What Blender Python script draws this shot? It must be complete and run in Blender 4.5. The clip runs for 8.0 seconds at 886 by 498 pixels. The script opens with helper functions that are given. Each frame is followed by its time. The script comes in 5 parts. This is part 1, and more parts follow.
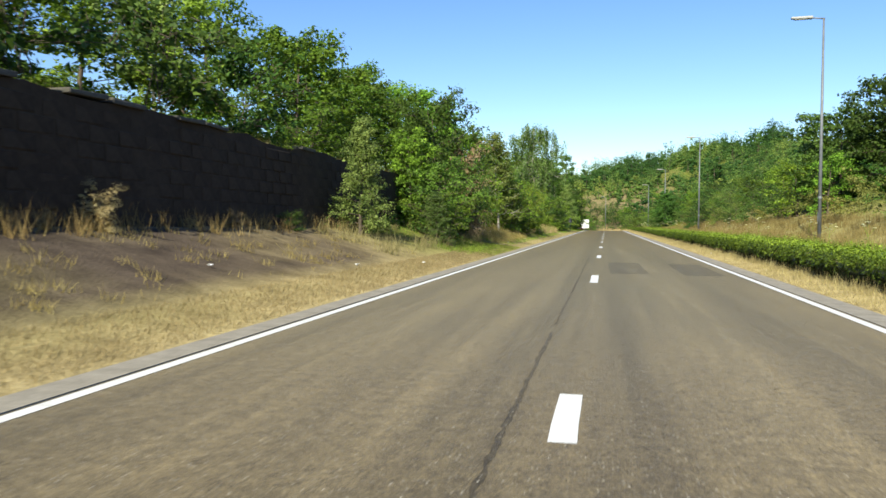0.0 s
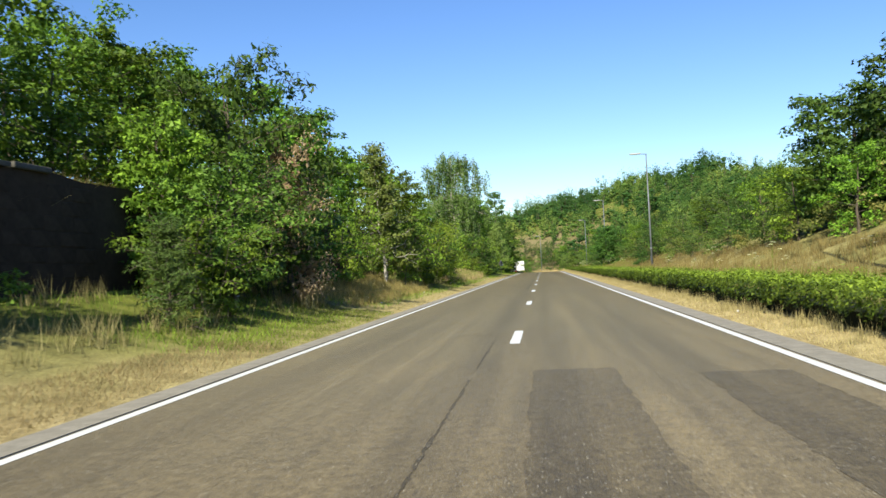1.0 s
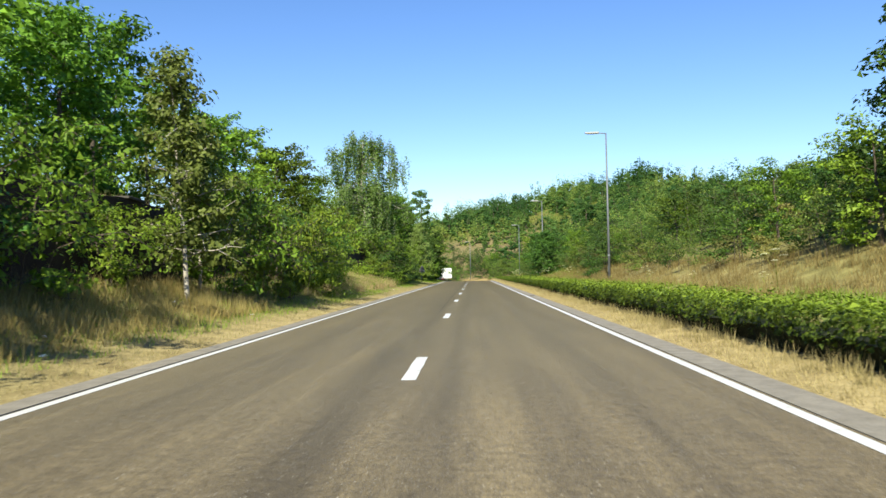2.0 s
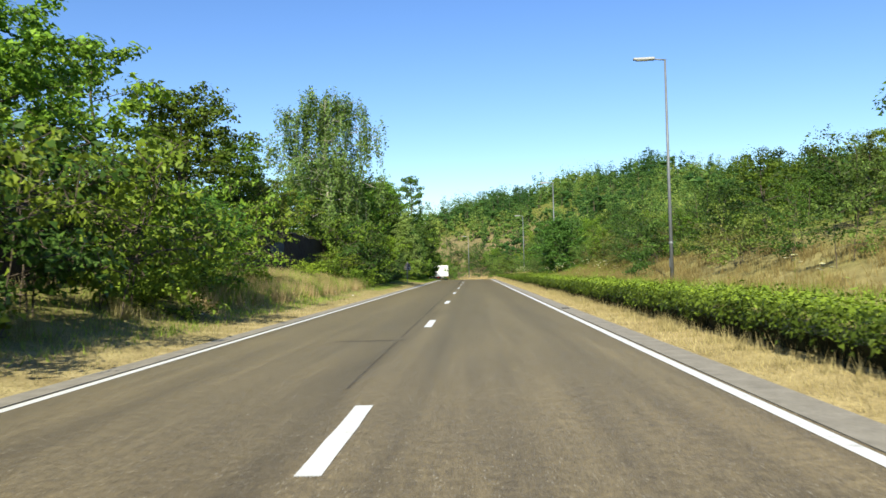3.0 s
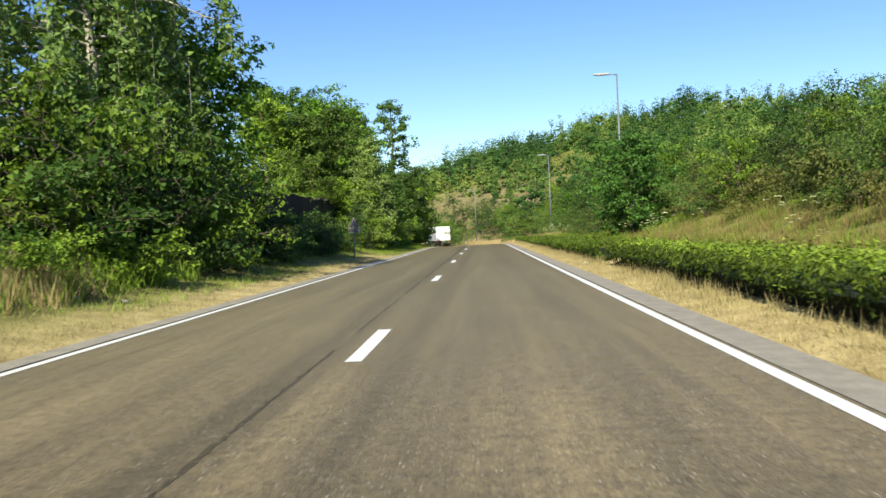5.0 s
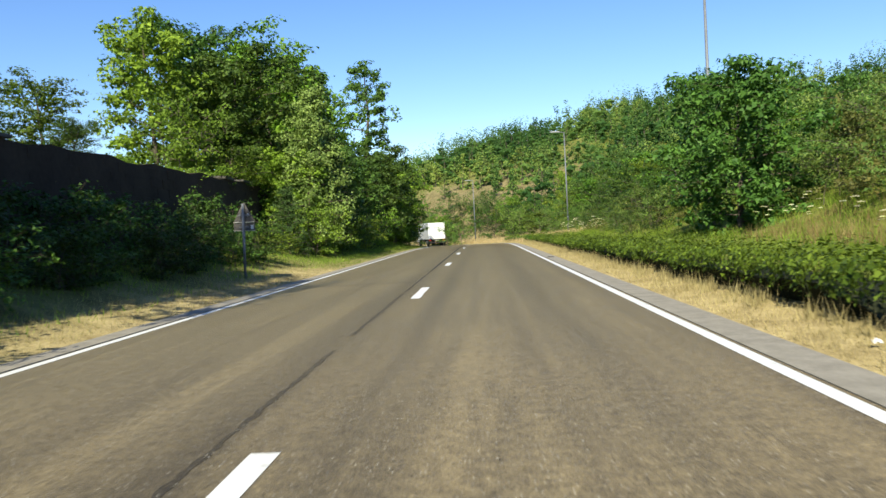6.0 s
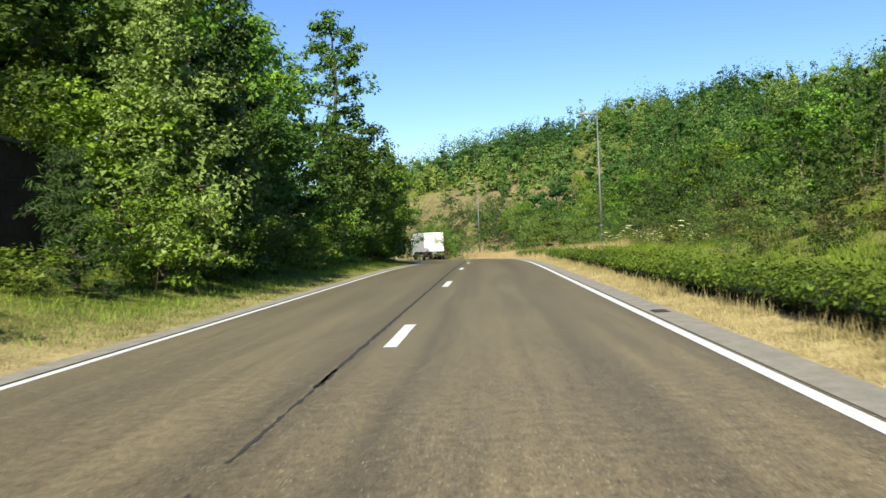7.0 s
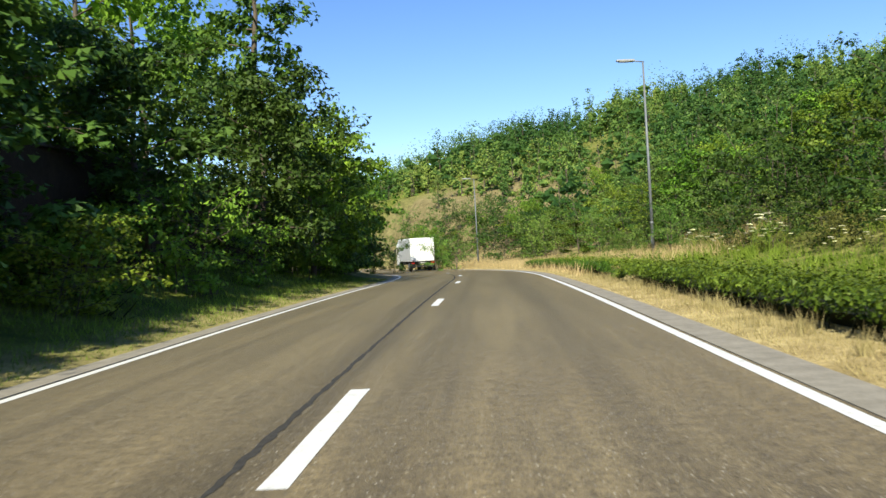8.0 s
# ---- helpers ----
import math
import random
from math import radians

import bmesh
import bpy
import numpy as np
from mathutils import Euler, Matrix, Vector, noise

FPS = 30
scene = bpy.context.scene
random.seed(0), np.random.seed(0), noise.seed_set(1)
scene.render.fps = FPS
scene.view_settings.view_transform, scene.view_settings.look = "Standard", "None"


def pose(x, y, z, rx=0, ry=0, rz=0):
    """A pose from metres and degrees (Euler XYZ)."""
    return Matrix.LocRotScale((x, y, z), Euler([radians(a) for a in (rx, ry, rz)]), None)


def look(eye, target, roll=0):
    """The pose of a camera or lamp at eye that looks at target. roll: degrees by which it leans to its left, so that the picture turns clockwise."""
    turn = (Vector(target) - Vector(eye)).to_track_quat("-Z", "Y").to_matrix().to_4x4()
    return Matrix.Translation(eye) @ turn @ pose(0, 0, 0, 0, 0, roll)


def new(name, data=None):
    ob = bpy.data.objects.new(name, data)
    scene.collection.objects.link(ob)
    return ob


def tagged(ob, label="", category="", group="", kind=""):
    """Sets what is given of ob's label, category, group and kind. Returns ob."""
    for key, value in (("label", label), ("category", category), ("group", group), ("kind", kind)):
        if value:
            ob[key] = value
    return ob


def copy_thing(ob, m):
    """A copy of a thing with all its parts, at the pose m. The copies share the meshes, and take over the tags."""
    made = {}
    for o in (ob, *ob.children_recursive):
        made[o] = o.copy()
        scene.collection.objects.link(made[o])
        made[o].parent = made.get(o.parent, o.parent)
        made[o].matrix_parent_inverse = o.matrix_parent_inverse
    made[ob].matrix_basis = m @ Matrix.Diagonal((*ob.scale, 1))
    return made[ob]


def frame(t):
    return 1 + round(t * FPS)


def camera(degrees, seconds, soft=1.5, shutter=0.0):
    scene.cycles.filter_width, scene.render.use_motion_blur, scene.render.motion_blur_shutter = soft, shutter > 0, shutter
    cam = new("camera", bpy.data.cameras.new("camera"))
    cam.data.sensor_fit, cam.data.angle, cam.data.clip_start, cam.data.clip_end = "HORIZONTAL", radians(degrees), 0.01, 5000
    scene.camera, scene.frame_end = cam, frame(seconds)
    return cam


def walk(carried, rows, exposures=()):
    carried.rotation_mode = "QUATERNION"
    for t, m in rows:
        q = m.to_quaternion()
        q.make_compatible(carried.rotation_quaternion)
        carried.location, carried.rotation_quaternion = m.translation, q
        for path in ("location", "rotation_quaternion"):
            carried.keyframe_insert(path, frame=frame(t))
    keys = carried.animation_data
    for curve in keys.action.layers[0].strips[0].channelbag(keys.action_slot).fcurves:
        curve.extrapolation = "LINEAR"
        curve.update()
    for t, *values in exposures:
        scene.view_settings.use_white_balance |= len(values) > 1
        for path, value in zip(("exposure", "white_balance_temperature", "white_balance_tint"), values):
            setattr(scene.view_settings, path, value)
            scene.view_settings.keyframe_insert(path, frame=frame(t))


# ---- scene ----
cam = camera(58.9, 8.0, soft=1.5, shutter=0.08)
# seconds, x, y, z, pitch, roll, yaw
PATH = [
    (0.0, 0.231, 0.0, 1.25, -1.88, -0.33, 11.70),
    (0.2, 0.290, 3.5, 1.25, -1.90, 0.9, 10.3),
    (0.4, 0.350, 7.0, 1.25, -3.00, 2.2, 6.9),
    (0.5, 0.381, 8.735, 1.255, -0.58, 2.86, 6.96),
    (0.6, 0.410, 10.35, 1.255, -0.10, 2.85, 6.6),
    (0.8, 0.465, 13.55, 1.255, 4.2, 2.8, 6.7),
    (1.0, 0.519, 16.735, 1.25, 1.52, 2.80, 7.26),
    (1.2, 0.566, 19.83, 1.24, 1.40, 2.0, 3.6),
    (1.5, 0.636, 24.48, 1.23, 1.21, 0.91, 1.88),
    (1.7, 0.690, 27.8, 1.23, 1.90, 0.95, 2.2),
    (2.8, 0.980, 46.4, 1.22, 1.35, 1.4, 1.95),
    (3.0, 1.028, 49.74, 1.22, 1.63, 1.44, 2.17),
    (3.5, 1.095, 58.16, 1.205, 0.71, 1.13, 1.42),
    (4.0, 1.158, 66.68, 1.21, -0.18, -0.35, 1.99),
    (4.5, 1.29, 75.55, 1.18, -0.72, 1.84, 2.96),
    (6.0, 1.264, 102.7, 1.185, -1.29, 2.94, 2.85),
    (6.5, 1.217, 111.7, 1.21, -0.80, 2.21, 3.40),
    (7.0, 1.193, 120.3, 1.21, -0.48, 2.46, 3.21),
    (7.5, 1.196, 128.98, 1.21, 0.04, 2.37, 2.92),
    (8.0, 1.194, 137.53, 1.21, 0.01, 3.25, 3.18),
]
walk(cam, [(t, pose(x, y, z, 90 + p, r, w)) for t, x, y, z, p, r, w in PATH])

# ---- light: sun from straight behind ----
SUN_DIR = Vector((-0.12, -0.81, 0.57)).normalized()
elevation = math.asin(SUN_DIR.z)
world = bpy.data.worlds.new("sky")
scene.world = world
world.use_nodes = True
wn = world.node_tree.nodes
sky = wn.new("ShaderNodeTexSky")
sky.sky_type, sky.sun_disc = "NISHITA", False
sky.sun_elevation, sky.sun_rotation = elevation, math.atan2(SUN_DIR.x, SUN_DIR.y)
sky.air_density, sky.dust_density, sky.ozone_density = 1.0, 0.2, 3.0
wn["Background"].inputs["Strength"].default_value = 0.114
hue = wn.new("ShaderNodeHueSaturation")
hue.inputs["Saturation"].default_value, hue.inputs["Hue"].default_value = 1.20, 0.51
world.node_tree.links.new(sky.outputs[0], hue.inputs["Color"])
world.node_tree.links.new(hue.outputs[0], wn["Background"].inputs["Color"])
sun = new("sun", bpy.data.lights.new("sun", "SUN"))
sun.data.energy, sun.data.angle, sun.data.color = 5.0, radians(0.53), (1.0, 0.95, 0.74)
sun.matrix_world = look(SUN_DIR * 100, (0, 0, 0))
scene.view_settings.exposure = 0.70


# ---- materials ----
def material(name, rough=0.8, metal=0.0, spec=0.3):
    m = bpy.data.materials.new(name)
    m.use_nodes = True
    b = m.node_tree.nodes["Principled BSDF"]
    b.inputs["Roughness"].default_value = rough
    b.inputs["Metallic"].default_value = metal
    b.inputs["Specular IOR Level"].default_value = spec
    return m, m.node_tree.nodes, m.node_tree.links, b


def ramp(nodes, links, fac, stops):
    r = nodes.new("ShaderNodeValToRGB")
    e = r.color_ramp.elements
    while len(e) < len(stops):
        e.new(0.5)
    for el, (pos, col) in zip(e, stops):
        el.position, el.color = pos, (*col, 1)
    links.new(fac, r.inputs[0])
    return r.outputs[0]


def noise_tex(nodes, links, vec, scale, detail=4.0, rough=0.6):
    n = nodes.new("ShaderNodeTexNoise")
    n.inputs["Scale"].default_value, n.inputs["Detail"].default_value, n.inputs["Roughness"].default_value = scale, detail, rough
    if vec is not None:
        links.new(vec, n.inputs["Vector"])
    return n.outputs[0]


def stretched(nodes, links, sx, sy, sz):
    c, mp = nodes.new("ShaderNodeTexCoord"), nodes.new("ShaderNodeMapping")
    mp.inputs["Scale"].default_value = (sx, sy, sz)
    links.new(c.outputs["Object"], mp.inputs["Vector"])
    return mp.outputs[0]


def mix(nodes, links, fac, a, b, mode="MIX"):
    m = nodes.new("ShaderNodeMix")
    m.data_type, m.blend_type = "RGBA", mode
    for sock, v in ((m.inputs[0], fac), (m.inputs[6], a), (m.inputs[7], b)):
        if isinstance(v, (int, float)):
            sock.default_value = v
        elif isinstance(v, tuple):
            sock.default_value = (*v, 1)
        else:
            links.new(v, sock)
    return m.outputs[2]


def bump(nodes, links, height, shader, strength=0.4, distance=0.02):
    b = nodes.new("ShaderNodeBump")
    b.inputs["Strength"].default_value, b.inputs["Distance"].default_value = strength, distance
    links.new(height, b.inputs["Height"])
    links.new(b.outputs[0], shader.inputs["Normal"])


def simple(name, dark, light, scale=6.0, rough=0.7, metal=0.0, bumpy=0.25, spec=0.3, stretch=(1, 1, 1)):
    m, n, l, b = material(name, rough, metal, spec)
    v = stretched(n, l, *stretch)
    big, fine = noise_tex(n, l, v, scale, 5), noise_tex(n, l, v, scale * 9, 3)
    col = ramp(n, l, big, [(0.3, dark), (0.7, light)])
    col = mix(n, l, 0.35, col, ramp(n, l, fine, [(0.3, dark), (0.7, light)]))
    l.new(col, b.inputs["Base Color"])
    if bumpy:
        bump(n, l, fine, b, bumpy, 0.01)
    return m


def leafy(name, dark, mid, light, translucent=0.25, rough=0.55, tint=False):
    """Leaves: a colour for each leaf, light through the blade."""
    m, n, l, b = material(name, rough, 0, 0.2)
    dark, mid, light = [(c[0] * (0.88 if c[1] > c[0] else 1.0), c[1], c[2] * 0.75) for c in (dark, mid, light)]
    geo = n.new("ShaderNodeNewGeometry")
    col = ramp(n, l, geo.outputs["Random Per Island"], [(0.0, dark), (0.5, mid), (1.0, light)])
    info = n.new("ShaderNodeObjectInfo")
    big = noise_tex(n, l, stretched(n, l, 1, 1, 1), 0.5, 2)
    col = mix(n, l, 0.35, col, ramp(n, l, big, [(0.35, dark), (0.65, light)]))
    hsv = n.new("ShaderNodeHueSaturation")
    rnd = n.new("ShaderNodeMapRange")
    rnd.inputs[3].default_value, rnd.inputs[4].default_value = 0.8, 1.2
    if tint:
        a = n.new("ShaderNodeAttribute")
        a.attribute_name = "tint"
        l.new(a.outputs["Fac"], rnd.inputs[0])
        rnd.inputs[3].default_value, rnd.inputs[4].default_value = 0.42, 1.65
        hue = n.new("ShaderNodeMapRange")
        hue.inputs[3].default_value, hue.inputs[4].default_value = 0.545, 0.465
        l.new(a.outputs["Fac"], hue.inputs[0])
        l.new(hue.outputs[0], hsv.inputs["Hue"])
    else:
        l.new(info.outputs["Random"], rnd.inputs[0])
        rnd.inputs[3].default_value, rnd.inputs[4].default_value = 0.58, 1.36
        spin, part_of, hue = n.new("ShaderNodeMath"), n.new("ShaderNodeMath"), n.new("ShaderNodeMapRange")
        spin.operation, part_of.operation = "MULTIPLY", "FRACT"
        spin.inputs[1].default_value = 7.31
        hue.inputs[3].default_value, hue.inputs[4].default_value = 0.472, 0.510
        l.new(info.outputs["Random"], spin.inputs[0])
        l.new(spin.outputs[0], part_of.inputs[0])
        l.new(part_of.outputs[0], hue.inputs[0])
        l.new(hue.outputs[0], hsv.inputs["Hue"])
    l.new(rnd.outputs[0], hsv.inputs["Value"])
    l.new(col, hsv.inputs["Color"])
    l.new(hsv.outputs[0], b.inputs["Base Color"])
    t, ms = n.new("ShaderNodeBsdfTranslucent"), n.new("ShaderNodeMixShader")
    tc = mix(n, l, 1.0, hsv.outputs[0], (1.15, 1.2, 0.55), "MULTIPLY")
    l.new(tc, t.inputs["Color"])
    ms.inputs[0].default_value = translucent
    l.new(b.outputs[0], ms.inputs[1])
    l.new(t.outputs[0], ms.inputs[2])
    l.new(ms.outputs[0], n["Material Output"].inputs["Surface"])
    return m


def asphalt_material(name="asphalt", tone=1.0, dust=1.0):
    m, n, l, b = material(name, 0.7, 0, 0.4)
    # sheen pales the asphalt at grazing angles, so it brightens with distance
    b.inputs["Sheen Weight"].default_value, b.inputs["Sheen Roughness"].default_value = dust, 0.22
    b.inputs["Sheen Tint"].default_value = (1.0, 0.74, 0.42, 1)
    b.inputs["Diffuse Roughness"].default_value = 1.0
    coords = stretched(n, l, 1, 1, 1)
    tracks = noise_tex(n, l, stretched(n, l, 1.1, 0.02, 1), 1.0, 3)
    streak = noise_tex(n, l, stretched(n, l, 3.2, 0.12, 1), 1.0, 5, 0.65)
    stains = noise_tex(n, l, coords, 0.35, 5, 0.65)
    chips = noise_tex(n, l, coords, 40, 3, 0.75)
    col = ramp(n, l, tracks, [(0.35, (0.158, 0.133, 0.090)), (0.65, (0.256, 0.214, 0.138))])
    col = mix(n, l, 1.0, col, ramp(n, l, streak, [(0.32, (0.66, 0.67, 0.70)), (0.62, (1.10, 1.10, 1.08))]), "MULTIPLY")
    col = mix(n, l, 0.6, col, ramp(n, l, stains, [(0.3, (0.68, 0.7, 0.74)), (0.7, (1.12, 1.1, 1.05))]), "MULTIPLY")
    col = mix(n, l, 1.0, col, ramp(n, l, chips, [(0.35, (0.5, 0.5, 0.5)), (0.53, (1, 1, 1)), (0.70, (1.7, 1.68, 1.62))]), "MULTIPLY")
    blotch = noise_tex(n, l, coords, 9.0, 5, 0.75)
    col = mix(n, l, 0.75, col, ramp(n, l, blotch, [(0.34, (0.46, 0.46, 0.48)), (0.64, (1.42, 1.41, 1.38))]), "MULTIPLY")
    # oily bands beside the centre line and in the wheel path
    across, shift = n.new("ShaderNodeSeparateXYZ"), n.new("ShaderNodeMath")
    shift.operation = "MULTIPLY_ADD"
    shift.inputs[1].default_value, shift.inputs[2].default_value = 0.125, 0.455
    l.new(coords, across.inputs[0])
    l.new(across.outputs[0], shift.inputs[0])
    sway, drift = n.new("ShaderNodeMath"), noise_tex(n, l, stretched(n, l, 0.9, 0.16, 1), 1.0, 5, 0.7)
    sway.operation = "MULTIPLY_ADD"
    sway.inputs[1].default_value = 0.09
    l.new(drift, sway.inputs[0])
    l.new(shift.outputs[0], sway.inputs[2])
    oil = ramp(n, l, sway.outputs[0], [(0.385, (1, 1, 1)), (0.43, (0.46, 0.47, 0.50)), (0.458, (0.50, 0.51, 0.54)), (0.487, (1, 1, 1)), (0.52, (1, 1, 1)), (0.56, (0.60, 0.61, 0.64)), (0.60, (1.06, 1.06, 1.05)), (0.73, (1.06, 1.06, 1.05)), (0.775, (0.74, 0.75, 0.77)), (0.82, (1, 1, 1))])
    col = mix(n, l, ramp(n, l, stains, [(0.35, (0.35, 0.35, 0.35)), (0.65, (1, 1, 1))]), col, mix(n, l, 1.0, col, oil, "MULTIPLY"))
    col = mix(n, l, 1.0, col, (tone * 0.52, tone * 0.50, tone * 0.455), "MULTIPLY")
    cells = n.new("ShaderNodeTexVoronoi")
    cells.inputs["Scale"].default_value = 42
    l.new(coords, cells.inputs["Vector"])
    sep = n.new("ShaderNodeSeparateColor")
    l.new(cells.outputs["Color"], sep.inputs[0])
    few = ramp(n, l, sep.outputs[0], [(0.80, (0, 0, 0)), (0.84, (1, 1, 1))])
    dot = ramp(n, l, cells.outputs["Distance"], [(0.18, (1, 1, 1)), (0.34, (0, 0, 0))])
    spots = mix(n, l, 1.0, few, dot, "MULTIPLY")
    col = mix(n, l, spots, col, mix(n, l, sep.outputs[1], (0.04, 0.04, 0.04), (0.40, 0.375, 0.32)))
    l.new(col, b.inputs["Base Color"])
    bump(n, l, chips, b, 0.5, 0.01)
    return m


def ground_material():
    """Straw beside the road, green further off, bare soil between."""
    m, n, l, b = material("grassland", 0.95, 0, 0.1)
    b.inputs["Diffuse Roughness"].default_value = 1.0
    coords = stretched(n, l, 1, 1, 1)
    big, mid, fine = noise_tex(n, l, coords, 0.18, 4), noise_tex(n, l, coords, 1.3, 5), noise_tex(n, l, coords, 18, 4)
    straw = ramp(n, l, mid, [(0.3, (0.20, 0.157, 0.076)), (0.7, (0.40, 0.328, 0.17))])
    green = ramp(n, l, mid, [(0.3, (0.05, 0.07, 0.013)), (0.7, (0.16, 0.18, 0.035))])
    attr = n.new("ShaderNodeAttribute")
    attr.attribute_name = "dryness"
    add = n.new("ShaderNodeMath")
    add.operation = "MULTIPLY_ADD"
    add.inputs[1].default_value, add.inputs[2].default_value = 0.9, -0.45
    l.new(big, add.inputs[0])
    add2 = n.new("ShaderNodeMath")
    add2.operation, add2.use_clamp = "ADD", True
    l.new(add.outputs[0], add2.inputs[0])
    l.new(attr.outputs["Fac"], add2.inputs[1])
    col = mix(n, l, add2.outputs[0], green, straw)
    bare = n.new("ShaderNodeAttribute")
    bare.attribute_name = "soil"
    col = mix(n, l, bare.outputs["Fac"], col, ramp(n, l, mid, [(0.3, (0.045, 0.035, 0.029)), (0.7, (0.105, 0.082, 0.064))]))
    col = mix(n, l, 0.7, col, ramp(n, l, fine, [(0.3, (0.55, 0.52, 0.5)), (0.7, (1.15, 1.15, 1.1))]), "MULTIPLY")
    l.new(col, b.inputs["Base Color"])
    bump(n, l, fine, b, 0.8, 0.05)
    return m


def paint_material():
    m, n, l, b = material("road_paint", 0.6, 0, 0.4)
    v = stretched(n, l, 1, 1, 1)
    wear, fine = noise_tex(n, l, v, 7, 6, 0.75), noise_tex(n, l, v, 60, 2)
    col = ramp(n, l, wear, [(0.28, (0.42, 0.40, 0.36)), (0.42, (0.70, 0.69, 0.65)), (0.8, (0.80, 0.80, 0.77))])
    l.new(col, b.inputs["Base Color"])
    bump(n, l, fine, b, 0.3, 0.004)
    return m


M_ASPHALT, M_GROUND, M_PAINT = asphalt_material(), ground_material(), paint_material()
M_GUTTER = simple("gutter_concrete", (0.20, 0.18, 0.142), (0.36, 0.325, 0.262), 3.5, 0.9, bumpy=0.5)
M_TAR = simple("tar", (0.018, 0.017, 0.016), (0.075, 0.068, 0.056), 18, 0.85)
M_PATCH = asphalt_material("patched_asphalt", 0.66, 0.7)
M_SMUDGE = asphalt_material("rubbed_asphalt", 0.52, 0.6)
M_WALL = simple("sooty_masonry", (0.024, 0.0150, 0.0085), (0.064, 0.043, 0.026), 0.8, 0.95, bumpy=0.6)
M_COPING = simple("coping_stone", (0.05, 0.047, 0.04), (0.13, 0.12, 0.10), 3, 0.9, bumpy=0.5)
M_GRAFFITI = simple("faded_blue_paint", (0.03, 0.034, 0.036), (0.105, 0.12, 0.125), 3, 0.85)
M_BARK = simple("bark", (0.05, 0.04, 0.03), (0.15, 0.12, 0.09), 5, 0.95, bumpy=0.6, stretch=(1, 1, 0.25))
M_BIRCH = simple("birch_bark", (0.16, 0.13, 0.10), (0.62, 0.58, 0.50), 4, 0.8, bumpy=0.4, stretch=(0.6, 0.6, 2.5))
M_STEEL = simple("galvanised_steel", (0.13, 0.14, 0.15), (0.22, 0.235, 0.25), 3, 0.6, 0.3, 0.1)
M_LANTERN = simple("lantern_grey", (0.28, 0.28, 0.27), (0.42, 0.42, 0.40), 5, 0.5, 0.2, 0.1)
M_WHITE = simple("white_lacquer", (0.74, 0.74, 0.72), (0.84, 0.84, 0.82), 0.8, 0.4, 0, 0.05, 0.5)
M_GREYTARP = simple("grey_tarpaulin", (0.42, 0.42, 0.40), (0.52, 0.52, 0.50), 1.5, 0.7, 0, 0.2)
M_RUBBER = simple("rubber", (0.012, 0.012, 0.012), (0.03, 0.03, 0.03), 9, 0.85)
M_CHASSIS = simple("dark_steel", (0.02, 0.02, 0.022), (0.05, 0.05, 0.05), 7, 0.6, 0.3)
M_RED = simple("red_lens", (0.35, 0.015, 0.01), (0.5, 0.03, 0.02), 9, 0.25, 0, 0.05, 0.5)
M_GLASS_DARK = simple("tinted_glass", (0.01, 0.012, 0.014), (0.02, 0.022, 0.025), 2, 0.08, 0, 0, 0.8)
M_CREAM = simple("weathered_sign_plate", (0.30, 0.29, 0.25), (0.44, 0.43, 0.39), 5, 0.6)
# near black: the shade inside hedge and brambles is in the twig colour
M_TWIG_SHADE = simple("twigs", (0.012, 0.016, 0.006), (0.035, 0.042, 0.014), 7, 0.95, bumpy=0.8)
M_CHIP = simple("pale_stone", (0.22, 0.20, 0.17), (0.40, 0.37, 0.32), 30, 0.9)
M_LITTER = simple("white_litter", (0.6, 0.6, 0.58), (0.8, 0.8, 0.78), 9, 0.6)
L_MAPLE = leafy("maple_leaves", (0.042, 0.086, 0.013), (0.112, 0.205, 0.027), (0.235, 0.365, 0.048))
L_OAK = leafy("oak_leaves", (0.055, 0.100, 0.014), (0.138, 0.225, 0.028), (0.275, 0.385, 0.055))
L_LOCUST = leafy("locust_leaves", (0.034, 0.084, 0.018), (0.080, 0.168, 0.034), (0.160, 0.285, 0.055))
# dark alder green, which also puts shade into hornbeams and bank shrubs
L_ALDER_SHADE = leafy("alder_and_shaded_leaves", (0.023, 0.053, 0.013), (0.056, 0.110, 0.024), (0.122, 0.200, 0.044))
L_BIRCH = leafy("birch_leaves", (0.066, 0.112, 0.034), (0.140, 0.212, 0.066), (0.290, 0.385, 0.130))
L_PALE = leafy("whitebeam_leaves", (0.055, 0.092, 0.025), (0.135, 0.190, 0.050), (0.330, 0.390, 0.145))
L_SHRUB = leafy("shrub_leaves", (0.064, 0.114, 0.015), (0.145, 0.222, 0.027), (0.265, 0.352, 0.052))
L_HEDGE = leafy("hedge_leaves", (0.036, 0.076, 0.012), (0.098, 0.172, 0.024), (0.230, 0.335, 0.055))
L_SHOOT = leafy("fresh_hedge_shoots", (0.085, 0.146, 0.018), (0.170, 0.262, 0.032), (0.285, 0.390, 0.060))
L_YOUNG = leafy("young_birch_leaves", (0.105, 0.150, 0.040), (0.205, 0.280, 0.075), (0.350, 0.430, 0.140))
# greyed green: some distance haze is mixed into the hillside shrub colour
L_THICKET = leafy("hazy_thicket_leaves", (0.058, 0.100, 0.026), (0.128, 0.190, 0.048), (0.230, 0.300, 0.082))
L_RUSTY = leafy("rusty_bramble_leaves", (0.075, 0.088, 0.028), (0.140, 0.150, 0.046), (0.245, 0.240, 0.085))
L_DEAD = leafy("withered_leaves", (0.17, 0.12, 0.08), (0.31, 0.24, 0.165), (0.48, 0.40, 0.30))
# as with the thicket, haze over the hill is part of this colour
L_WOODS = leafy("hazy_wood_leaves", (0.072, 0.120, 0.032), (0.122, 0.182, 0.046), (0.190, 0.255, 0.072), tint=True)
